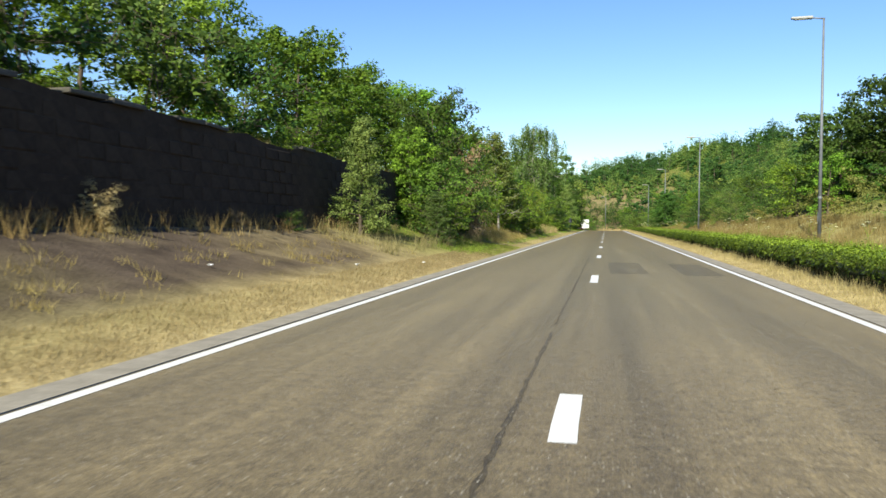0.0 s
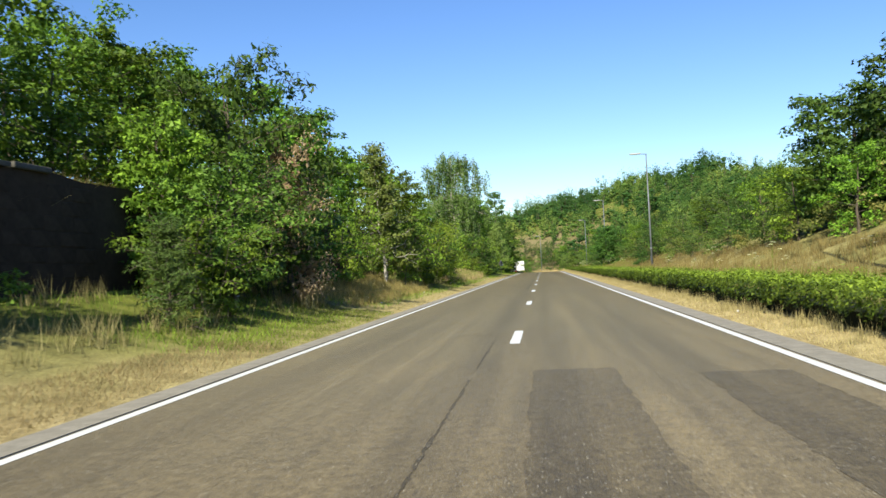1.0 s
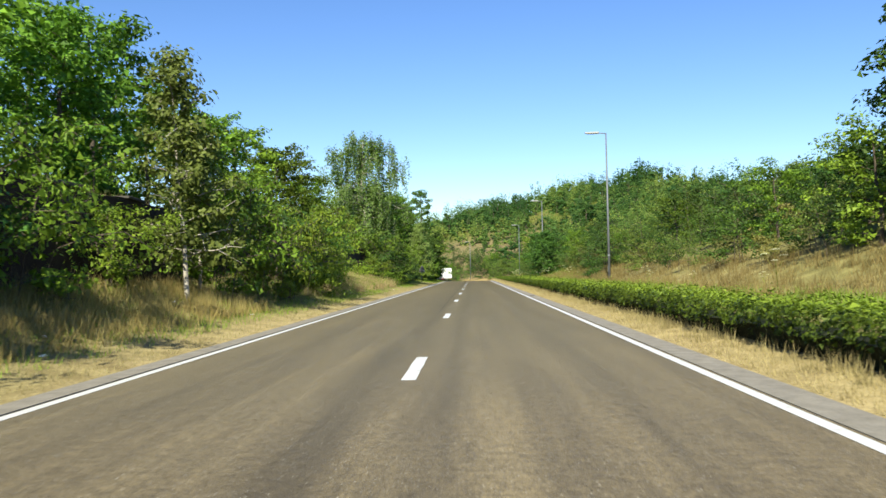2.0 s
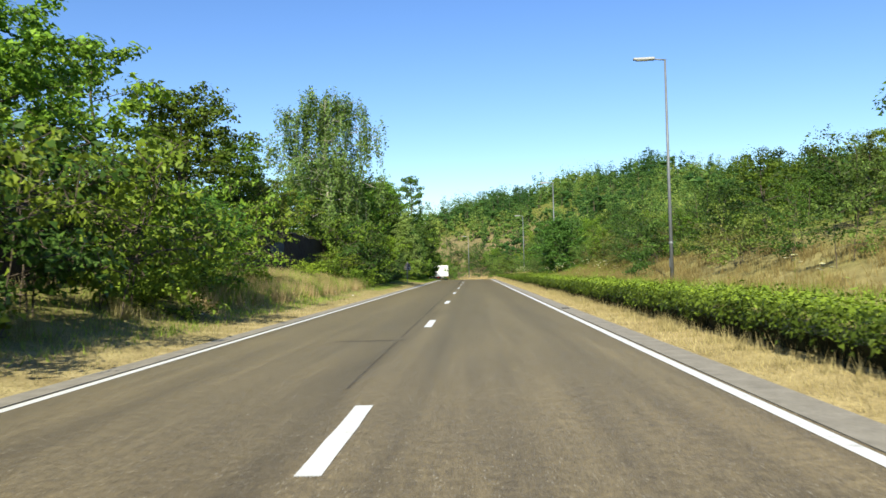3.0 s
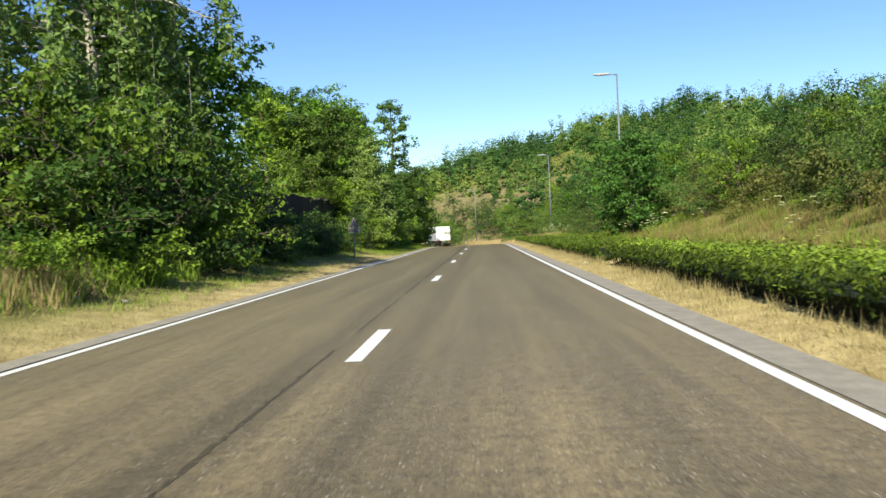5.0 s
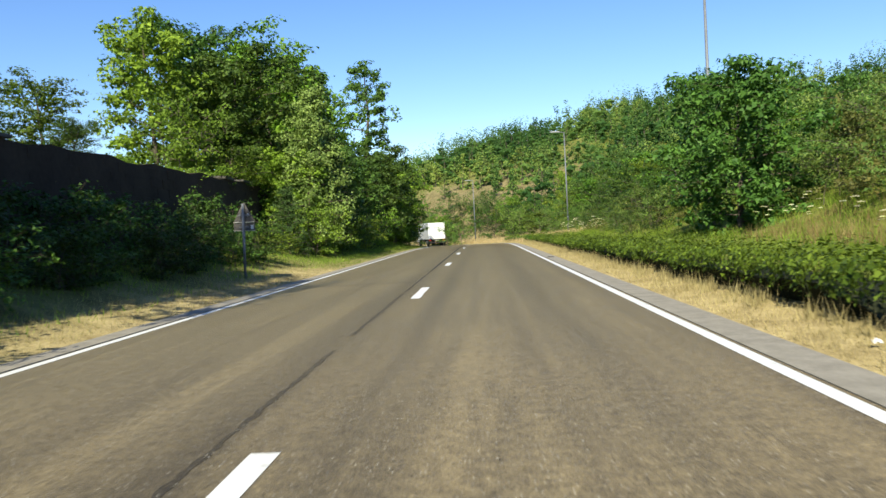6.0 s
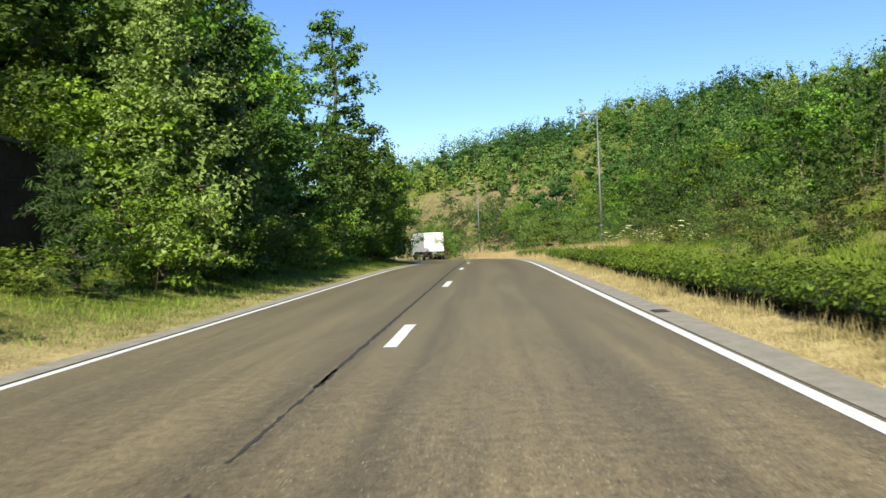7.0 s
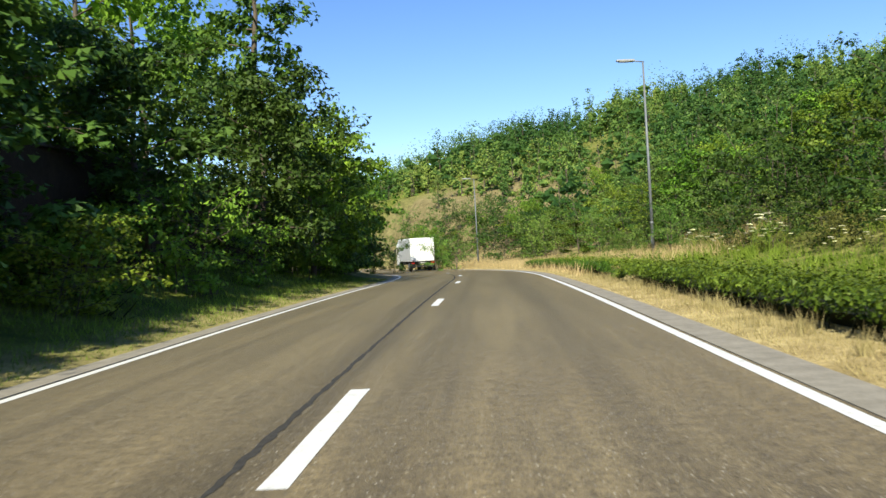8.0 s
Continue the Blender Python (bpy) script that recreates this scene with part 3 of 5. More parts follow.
def grow(seed, height, spread, shape="round", clear=0.2, limbs=16, subs=5, leaves=5000, leaf=0.16, clump=0.55, up=0.5, droop=0.25, stems=1, trunk=0.02, weep=0.0, ratio=0.55, lean=0.0, three=False, fine=False, twigs=True):
    """Trunk and crown of a tree standing at the origin: (vertices, faces) of the wood and of the leaves."""
    rng = np.random.default_rng(seed)
    wood, clumps = Tubes(), []
    prof = {"round": lambda f: math.sin(math.pi * (0.12 + 0.80 * f)) ** 0.6, "cone": lambda f: 1.02 - 0.92 * f, "ragged": lambda f: (math.sin(math.pi * (0.15 + 0.75 * f)) ** 0.5) * rng.uniform(0.45, 1.15)}[shape]
    r0 = height * trunk
    for st in range(stems):
        off = np.array((0.0, 0, 0)) if stems == 1 else np.append(rng.normal(size=2) * spread * 0.18, 0)
        tilt = np.append(rng.normal(size=2) * (0.04 if stems == 1 else 0.22), 0) + np.array((lean, 0, 0))
        h = height * (1 if st == 0 else rng.uniform(0.6, 0.95))
        tp = [off + np.array((0, 0, -0.3)) if i == 0 else off + np.array((0, 0, h * i / 7)) + tilt * h * (i / 7) + np.append(rng.normal(size=2) * h * 0.008, 0) for i in range(8)]
        wood.add(tp, r0 / math.sqrt(stems), r0 * 0.12, 7 if stems == 1 else 5)
        nl = max(3, limbs // stems)
        for i in range(nl):
            f = clear + (0.97 - clear) * (i + rng.uniform(0, 0.9)) / nl
            k = f * 7
            j = min(int(k), 6)
            start = tp[j] + (tp[j + 1] - tp[j]) * (k - j)
            ff = (f - clear) / (1 - clear)
            ln = spread * prof(ff) * rng.uniform(0.7, 1.12)
            az = i * 2.4 + rng.uniform(-0.5, 0.5)
            rise = up * (0.5 + ff)
            pts = []
            for q in range(5):
                t = q / 4
                pts.append(start + ln * t * np.array((math.cos(az), math.sin(az), rise)) + np.array((0, 0, -droop * ln * t * t)) + rng.normal(size=3) * 0.04 * ln * t)
            wood.add(pts if fine else pts[::2], max(0.012, r0 * 0.42 * (1 - f * 0.8)), 0.008, 4 if fine else 3)
            for sb in range(subs):
                t = rng.uniform(0.3, 1.0)
                q = min(int(t * 4), 3)
                p = pts[q] + (pts[q + 1] - pts[q]) * (t * 4 - q)
                d = rng.normal(size=3) * 0.8 + np.array((math.cos(az) * 0.5, math.sin(az) * 0.5, 0.25))
                e = p + d / np.linalg.norm(d) * (0.22 * ln + 0.25) * rng.uniform(0.5, 1.2)
                if weep:
                    e2 = e + np.array((0, 0, -weep * rng.uniform(0.4, 1.1)))
                    wood.add([p, e, e2], 0.012, 0.004, 3)
                    clumps += [(e + (e2 - e) * z) for z in np.linspace(0, 1, 6)]
                else:
                    if twigs:
                        wood.add([p, e], 0.014, 0.005, 3)
                    clumps += [e, (p + e) / 2]
            clumps.append(pts[4])
        clumps.append(tp[7])
    C = np.array(clumps)
    C = C[C[:, 2] > 0.12]
    size = np.clip(rng.lognormal(0, 0.35, len(C)), 0.4, 1.9)
    idx = rng.choice(len(C), size=leaves, p=size / size.sum())
    if weep:
        off = rng.normal(size=(leaves, 3)) * (clump * 0.19 * np.sqrt(size[idx]))[:, None] * np.array((1, 1, 1.6))
        pos = C[idx] + off
        out = (pos - np.array((0, 0, height * 0.5))) * 0.08
    else:
        # leaves sit on the outside of rounded sprays, so that each spray has a lit top and a shaded underside
        way = rng.normal(size=(leaves, 3))
        way /= np.linalg.norm(way, axis=1)[:, None] + 1e-9
        far = clump * np.sqrt(size[idx]) * (0.35 + 0.65 * rng.random(leaves) ** 0.6)
        off = way * far[:, None] * np.array((1.08, 1.08, 0.46))
        pos = C[idx] + off
        out = way * 0.8
        # larger shaded sprays inside the crown
        k = rng.choice(len(C), size=max(12, leaves // 9), p=size / size.sum())
        inner = C[k] * np.array((0.62, 0.62, 0.90)) + rng.normal(size=(len(k), 3)) * clump * 0.2
        iv, jf = leaf_quads(rng, inner, clump * 0.5, 0.8, 0.3, three=three)
    pos[:, 2] = np.maximum(pos[:, 2], 0.05)
    v, f = leaf_quads(rng, pos, leaf, ratio, 0.6, out, 1.2 if weep else 0.4, three=three, stray=0.6 if weep else 0.32)
    f = f.tolist()
    if not weep:
        f += (jf + len(v)).tolist()
        v = np.concatenate([v, iv])
    return (wood.v, wood.f), (v, f)


def plant(name, m, label, category, bark, leafmat, group="", wood_name="trunk", **k):
    (wv, wf), (lv, lf) = grow(**k)
    t = thing(name, m, label, category, group)
    mesh_object(wood_name, wv, wf, bark, t, smooth=True)
    mesh_object("crown", lv, lf, leafmat, t)
    return t


def at(x, y, rz=0, scale=1.0, tall=1.0, sink=0.05):
    return pose(x, y, gz(x, y) - sink, 0, 0, rz) @ Matrix.Diagonal((scale, scale, scale * tall, 1))


# trees on the bank and above the wall: (kind, x, y, turn, size, height factor)
KINDS = {
    "maple": dict(label="dense dark green maple tree on the bank", category="tree", bark=M_BARK, leafmat=L_MAPLE, k=dict(seed=11, height=9.0, spread=3.6, clear=0.04, limbs=34, subs=6, leaves=8900, leaf=0.244, clump=0.60, ratio=0.75, three=True, up=0.45)),
    "oak": dict(label="rounded green oak tree on the bank", category="tree", bark=M_BARK, leafmat=L_OAK, k=dict(seed=12, height=10.0, spread=4.6, clear=0.05, limbs=34, subs=6, leaves=8000, leaf=0.268, clump=0.70, ratio=0.68, three=True, up=0.5)),
    "locust": dict(label="feathery green locust tree in front of the wall", category="tree", bark=M_BARK, leafmat=L_LOCUST, k=dict(seed=13, height=5.9, spread=2.9, shape="round", clear=0.06, limbs=36, subs=7, leaves=8800, leaf=0.178, clump=0.42, ratio=0.45, three=True, up=0.5, stems=2)),
    "tall_locust": dict(label="tall open-crowned dark green locust tree", category="tree", bark=M_BARK, leafmat=L_LOCUST, k=dict(seed=14, height=17.0, spread=4.2, shape="ragged", clear=0.3, limbs=26, subs=5, leaves=6000, leaf=0.34, clump=0.62, ratio=0.5, up=0.35)),
    "birch": dict(label="slender young birch with pale bark and light leaves", category="tree", bark=M_BIRCH, leafmat=L_YOUNG, k=dict(seed=15, height=7.2, spread=1.75, shape="cone", clear=0.16, limbs=30, subs=5, leaves=5000, leaf=0.13, clump=0.42, ratio=0.7, up=0.7, trunk=0.011, fine=True)),
    "weeping_birch": dict(label="large weeping birch with hanging pale green branches", category="tree", bark=M_BIRCH, leafmat=L_BIRCH, k=dict(seed=16, height=11.5, spread=4.0, shape="round", clear=0.10, limbs=58, subs=9, leaves=38000, leaf=0.199, clump=0.72, three=True, lean=0.015, ratio=0.55, fine=True, up=0.5, droop=0.5, weep=1.9, trunk=0.015)),
    "whitebeam": dict(label="leafy tree with pale silvery green foliage", category="tree", bark=M_BARK, leafmat=L_PALE, k=dict(seed=17, height=8.0, spread=2.6, shape="cone", clear=0.08, limbs=38, subs=8, leaves=16500, leaf=0.121, clump=0.40, ratio=0.62, three=True, up=0.5, stems=1)),
    "shrub": dict(label="dense light green shrub on the grassy bank", category="shrub", bark=M_BARK, leafmat=L_SHRUB, k=dict(seed=18, height=2.6, spread=1.5, clear=0.03, limbs=24, subs=5, three=True, leaves=3000, leaf=0.12, clump=0.30, stems=4, trunk=0.012)),
    "dark_shrub": dict(label="bushy dark green shrub in tree shade", category="shrub", bark=M_BARK, leafmat=L_ALDER_SHADE, k=dict(seed=19, height=3.2, spread=1.8, clear=0.03, limbs=26, subs=6, three=True, leaves=2600, leaf=0.142, clump=0.36, stems=4, trunk=0.012, ratio=0.65)),
    "bramble": dict(label="low sprawling bramble bush on the bank", category="bush", bark=M_TWIG_SHADE, leafmat=L_OAK, k=dict(seed=20, height=1.2, spread=1.5, clear=0.02, limbs=24, subs=5, three=True, leaves=2200, leaf=0.103, clump=0.24, stems=5, up=0.35, trunk=0.01, ratio=0.7)),
    "withered_shrub": dict(label="withered brown shrub among green bushes", category="shrub", bark=M_BARK, leafmat=L_DEAD, k=dict(seed=21, height=3.4, spread=1.3, clear=0.1, limbs=20, subs=5, leaves=6000, leaf=0.055, clump=0.34, stems=3, trunk=0.012)),
    "alder": dict(label="dense dark green alder tree on the slope", category="tree", bark=M_BARK, leafmat=L_ALDER_SHADE, k=dict(seed=23, height=8.6, spread=4.1, clear=0.02, limbs=42, subs=7, leaves=14500, leaf=0.24, clump=0.66, ratio=0.7, three=True, up=0.32)),
    # built like the maple, with the bank's shade put into darker leaves
    "hornbeam": dict(label="tall dark green hornbeam tree over a shaded hollow, shade in its leaf colour", category="tree", bark=M_BARK, leafmat=L_ALDER_SHADE, k=dict(seed=24, height=9.0, spread=3.6, clear=0.17, limbs=32, subs=6, leaves=10800, leaf=0.215, clump=0.60, ratio=0.72, three=True, up=0.45)),
    "pine_sapling": dict(label="young pine sapling on the grassy bank", category="tree", bark=M_BARK, leafmat=L_PINE, k=dict(seed=22, height=2.8, spread=0.9, shape="cone", clear=0.05, limbs=30, subs=4, leaves=6000, leaf=0.15, clump=0.22, ratio=0.10, up=0.5)),
}
# lighter-built plants for the far slope
for far_kind in ("shrub", "dark_shrub", "bramble", "oak", "maple", "locust", "whitebeam", "alder"):
    d = KINDS[far_kind]
    k = dict(d["k"], three=True, twigs=False, limbs=18, subs=5, clump=d["k"]["clump"] * 1.15) if d["category"] == "tree" else dict(d["k"], three=True, twigs=False, limbs=14, subs=4, stems=3)
    k["leaves"], k["leaf"] = {"shrub": (1850, 0.10), "dark_shrub": (1650, 0.115), "bramble": (1350, 0.092), "oak": (4300, 0.277), "maple": (4600, 0.271), "locust": (3000, 0.163), "whitebeam": (4600, 0.16), "alder": (3800, 0.275)}[far_kind]
    leafmat = L_THICKET if far_kind == "shrub" else L_ALDER_SHADE if far_kind == "dark_shrub" else L_RUSTY if far_kind == "bramble" else d["leafmat"]
    KINDS["slope_" + far_kind] = dict(d, k=k, leafmat=leafmat, label=d["label"].replace("on the bank", "on the hillside").replace("on the grassy bank", "on the hillside").replace("in front of the wall", "on the hillside").replace("in tree shade", "on the hillside").replace("light green shrub", "green shrub"))
made = {}


def set_plant(kind, x, y, turn, size, tall=1.0, z=None):
    m = at(x, y, turn, size, tall)
    if z is not None:
        m = pose(x, y, z, 0, 0, turn) @ Matrix.Diagonal((size, size, size * tall, 1))
    if kind in made:
        k = made[kind].scale
        o = copy_thing(made[kind], m @ Matrix.Diagonal((1 / k.x, 1 / k.y, 1 / k.z, 1)))
    else:
        d = KINDS[kind]
        names = {"maple": "maple_tree", "oak": "oak_tree", "locust": "locust_tree", "tall_locust": "locust_tree", "birch": "birch_tree", "weeping_birch": "birch_tree", "whitebeam": "whitebeam_tree", "alder": "alder_tree", "hornbeam": "hornbeam_tree"}
        plain = kind.replace("slope_", "")
        o = plant(names.get(plain, plain), pose(0, 0, 0), d["label"], d["category"], d["bark"], d["leafmat"], group=kind.replace("slope_", "hillside ").replace("_", " ") + " plants", wood_name="branchwork" if d["category"] != "tree" else "trunk", **d["k"])
        o.matrix_basis = m
        made[kind] = o
    return o


# trees behind the wall, 14 to 202 m along the road
BEHIND_WALL_A = [
    ("slope_oak", -17.5, 14, 0, 0.62, 0.9), ("slope_maple", -18, 21, 40, 0.66, 0.9), ("slope_oak", -18, 34, 80, 0.72, 0.95), ("slope_maple", -18.5, 43, 120, 0.8, 0.95),
    ("slope_oak", -19, 50, 160, 0.8, 0.95), ("slope_maple", -19, 58, 200, 0.85, 1), ("slope_oak", -18.5, 66, 240, 0.8, 0.95), ("slope_maple", -19, 75, 280, 0.8, 0.95),
    ("slope_oak", -18.5, 84, 320, 0.7, 0.9), ("slope_maple", -18.9, 161.1, 10, 0.9, 1), ("oak", -25.6, 150, 50, 0.7, 0.68), ("slope_oak", -15.2, 175.1, 80, 1.1, 1.04),
    ("slope_oak", -16.9, 186.9, 10, 1.1, 1.2), ("slope_oak", -13, 203.7, 220, 0.9, 1), ("slope_maple", -10.9, 206.5, 0, 0.7, 0.8),
]
# plants on the wall top, -14 to 72 m along the road
WALL_TOP_A = [
    # the first two are unseen behind the start, added to shade the bank
    ("maple", -11.5, -6, 30, 0.7, 0.9), ("oak", -11.5, -14, 130, 0.7, 0.9), ("oak", -12.5, 8, 20, 0.4, 0.69), ("maple", -12.5, 13, 80, 0.48, 0.69),
    ("slope_oak", -13, 18, 200, 0.45, 0.69), ("birch", -14, 23, 0, 0.9, 1), ("slope_maple", -13, 23, 150, 0.55, 0.77), ("maple", -12.5, 31, 10, 0.68, 0.82),
    ("oak", -12.2, 36, 210, 0.5, 0.73), ("maple", -12.3, 40, 95, 0.66, 0.82), ("slope_oak", -14, 46, 140, 0.66, 0.82), ("slope_maple", -13, 52, 210, 0.78, 0.86),
    ("maple", -12.3, 57, 300, 0.72, 0.86), ("slope_maple", -13.5, 62, 60, 0.82, 0.95), ("slope_oak", -14, 68, 30, 0.62, 0.77), ("maple", -12.6, 72, 70, 0.72, 0.86),
]
# plants on the wall top, 79 to 163 m along the road
WALL_TOP_B = [
    ("slope_maple", -13.2, 79, 190, 0.75, 0.86), ("maple", -12.6, 86, 20, 0.78, 0.86), ("maple", -12, 92.3, 310, 0.62, 0.85), ("slope_oak", -14.5, 91.5, 260, 0.62, 0.86),
    ("maple", -12.4, 96, 120, 0.48, 0.73), ("locust", -12.2, 101, 30, 0.6, 0.8), ("shrub", -10.6, 98, 0, 1, 1), ("shrub", -10.6, 92, 50, 1, 1),
    ("oak", -13, 123, 50, 0.32, 0.71), ("locust", -12.5, 128, 20, 0.35, 0.7), ("shrub", -10.8, 134, 20, 1, 1.2), ("maple", -13, 137, 120, 0.72, 1.02),
    ("hornbeam", -14, 146, 240, 0.98, 0.95), ("slope_oak", -13.5, 154, 330, 0.9, 0.95), ("maple", -12.5, 150, 40, 0.7, 0.85), ("slope_maple", -12.7, 164.2, 40, 1.05, 1.04),
]
# plants on the wall top, 9.5 to 158 m along the road
WALL_TOP_C = [
    ("shrub", -10.5, 27, 120, 0.8, 0.9), ("shrub", -10.6, 34, 220, 0.9, 0.9), ("dark_shrub", -10.6, 47, 20, 0.8, 0.9), ("shrub", -10.4, 66, 120, 0.9, 0.9),
    ("shrub", -10.5, 75, 320, 0.9, 0.9), ("shrub", -10.6, 141, 120, 1.1, 1.2), ("shrub", -10.6, 158.3, 80, 1.2, 1.2), ("dark_shrub", -10.9, 9.5, 20, 1.2, 0.9),
    ("dark_shrub", -10.8, 13.5, 120, 1.1, 0.9), ("dark_shrub", -10.9, 18, 220, 1.2, 0.85), ("dark_shrub", -10.9, 22.5, 300, 1.1, 0.9), ("bramble", -9.7, 12, 0, 0.5, 0.7),
    ("bramble", -9.8, 17.5, 90, 0.55, 0.7), ("bramble", -9.7, 22, 200, 0.5, 0.8), ("bramble", -9.7, 29, 300, 0.6, 0.7), ("bramble", -9.7, 88, 0, 0.55, 0.7),
]
# plants on the wall top, 95 to 184 m along the road
WALL_TOP_D = [
    ("bramble", -9.8, 95, 20, 0.6, 0.7), ("bramble", -9.7, 116, 130, 0.5, 0.7), ("bramble", -9.8, 121, 230, 0.5, 0.6), ("bramble", -9.8, 126, 30, 0.6, 0.7),
    ("bramble", -9.7, 131, 130, 0.6, 0.8), ("weeping_birch", -9.3, 105.6, 0, 1, 0.93), ("slope_maple", -13.2, 108.5, 50, 0.6, 0.8), ("maple", -10.6, 113.8, 90, 0.6, 0.72),
    # the next maple is hidden by the birch, added to cast shade ahead
    ("maple", -10.1, 108.8, 290, 0.5, 0.95), ("maple", -10.3, 119.5, 30, 0.3, 0.8), ("hornbeam", -9.6, 152.5, 200, 0.6, 0.8), ("maple", -7.2, 178.8, 60, 0.78, 1),
    ("dark_shrub", -6.9, 179.6, 20, 1.2, 1.1), ("maple", -8.4, 185.5, 160, 0.75, 0.9), ("dark_shrub", -7.4, 186.3, 220, 1.3, 1.2), ("tall_locust", -8.6, 170.9, 0, 0.8, 1.1),
]
# plants on the wall top, 190 to 199 m along the road
WALL_TOP_E = [
    ("hornbeam", -10.6, 140, 15, 0.85, 0.8), ("oak", -10.4, 146.5, 75, 0.85, 0.95), ("hornbeam", -10.5, 152, 135, 0.9, 1.0), ("maple", -10.8, 111, 255, 0.75, 0.95),
    ("bramble", -9.5, 134.2, 40, 0.7, 0.9), ("shrub", -9.6, 136.6, 70, 0.8, 0.8), ("bramble", -9.45, 138.6, 160, 0.8, 1.0), ("oak", -12.4, 141.5, 200, 0.55, 0.9),
    ("slope_maple", -9.5, 200.3, 0, 0.9, 1.1), ("slope_maple", -9.9, 193.6, 200, 0.8, 1), ("dark_shrub", -9.4, 193.4, 0, 1.3, 1.2),
]
# plants on the bank, 12.3 to 47.5 m along the road
BANK_A = [
    ("withered_shrub", -8.45, 12.3, 40, 0.28, 0.9), ("dark_shrub", -8.3, 20.5, 20, 0.22, 0.8), ("withered_shrub", -8.5, 17.5, 140, 0.2, 0.7), ("bramble", -7.9, 27, 120, 0.6, 0.9),
    ("whitebeam", -7.7, 24.8, 30, 0.46, 1.05), ("locust", -7.7, 36.8, 150, 0.92, 1.18), ("locust", -7.4, 33.5, 110, 0.62, 0.85), ("shrub", -6.7, 32.5, 10, 0.8, 0.9),
    ("withered_shrub", -6.7, 38.6, 0, 1.1, 1.25), ("pine_sapling", -6.3, 30.5, 0, 0.8, 0.9), ("locust", -7.8, 43, 200, 0.75, 0.9), ("dark_shrub", -7.2, 38.5, 40, 0.9, 0.85),
    ("dark_shrub", -7.3, 33.5, 240, 0.8, 0.8), ("maple", -8.4, 34.6, 140, 0.4, 1.15), ("dark_shrub", -8, 44.5, 140, 1, 0.9), ("shrub", -8, 47.5, 60, 1, 1.2),
]
# plants on the bank, 51.5 to 96 m along the road
BANK_B = [
    ("birch", -7, 54, 0, 0.95, 1), ("birch", -7.4, 56, 120, 0.75, 0.9), ("shrub", -8, 51.5, 200, 0.8, 1), ("shrub", -6.9, 56.5, 90, 1.1, 1.2),
    ("shrub", -6.6, 60.5, 10, 1, 1.1), ("dark_shrub", -7, 63.5, 200, 1.1, 1), ("shrub", -6.6, 66, 130, 1.15, 1.2), ("shrub", -6.9, 69.5, 280, 1.2, 1.15),
    ("bramble", -5.9, 67.5, 10, 0.9, 1), ("shrub", -7.4, 73.5, 40, 1.1, 1.1), ("locust", -7.9, 71, 40, 0.6, 0.7), ("shrub", -7.9, 77.5, 110, 0.75, 0.8),
    ("shrub", -8, 79.5, 30, 1, 1.1), ("bramble", -7.6, 90, 60, 0.8, 1), ("bramble", -7.4, 94.5, 260, 0.9, 1.1), ("shrub", -7.4, 96, 0, 0.8, 0.8),
]
# plants on the bank, 98 to 145 m along the road
BANK_C = [
    ("bramble", -6.6, 98, 30, 0.8, 0.9), ("bramble", -6.4, 101, 130, 0.9, 1), ("shrub", -8, 101.5, 0, 1.2, 1.2), ("birch", -7.9, 105, 10, 0.75, 0.8),
    ("dark_shrub", -7.6, 103, 60, 1.1, 1.1), ("dark_shrub", -6.9, 100, 90, 1, 0.8), ("dark_shrub", -6.5, 104.5, 10, 1.1, 1), ("maple", -8.2, 110.0, 200, 0.8, 0.92),
    ("shrub", -6.5, 107, 40, 1, 1), ("dark_shrub", -6.6, 111, 100, 0.9, 0.8), ("bramble", -7.6, 130, 300, 0.8, 0.8), ("pine_sapling", -6.7, 135, 0, 1, 1),
    ("whitebeam", -6.7, 139, 0, 0.95, 1.0), ("bramble", -7.4, 133.5, 100, 0.8, 0.7), ("hornbeam", -7.6, 142.5, 80, 0.64, 0.95), ("whitebeam", -7, 145, 140, 0.85, 0.95),
]
# plants on the bank, 141.5 to 173.5 m along the road
BANK_D = [
    ("maple", -7.7, 138.8, 30, 0.5, 0.95), ("shrub", -6.3, 137.4, 50, 0.8, 0.95), ("shrub", -6.1, 141.2, 190, 0.8, 0.9), ("dark_shrub", -6.4, 143.4, 20, 0.75, 0.95), ("shrub", -6.2, 147, 300, 0.8, 0.95),
    ("hornbeam", -7.8, 149.5, 100, 0.74, 0.85), ("bramble", -6.8, 152, 20, 1.2, 1.1),
    ("hornbeam", -7.7, 157.6, 250, 0.74, 0.92), ("shrub", -6.5, 156.8, 10, 0.9, 1.1), ("shrub", -6.4, 162.5, 310, 0.9, 1.0), ("shrub", -6.2, 150.8, 90, 0.7, 0.9), ("hornbeam", -7, 165.8, 50, 0.8, 1), 
    ("maple", -6.6, 172.3, 20, 0.8, 1), ("shrub", -6.6, 169, 190, 1.1, 1.1), ("dark_shrub", -6.7, 174.8, 10, 1.2, 1.1),
]
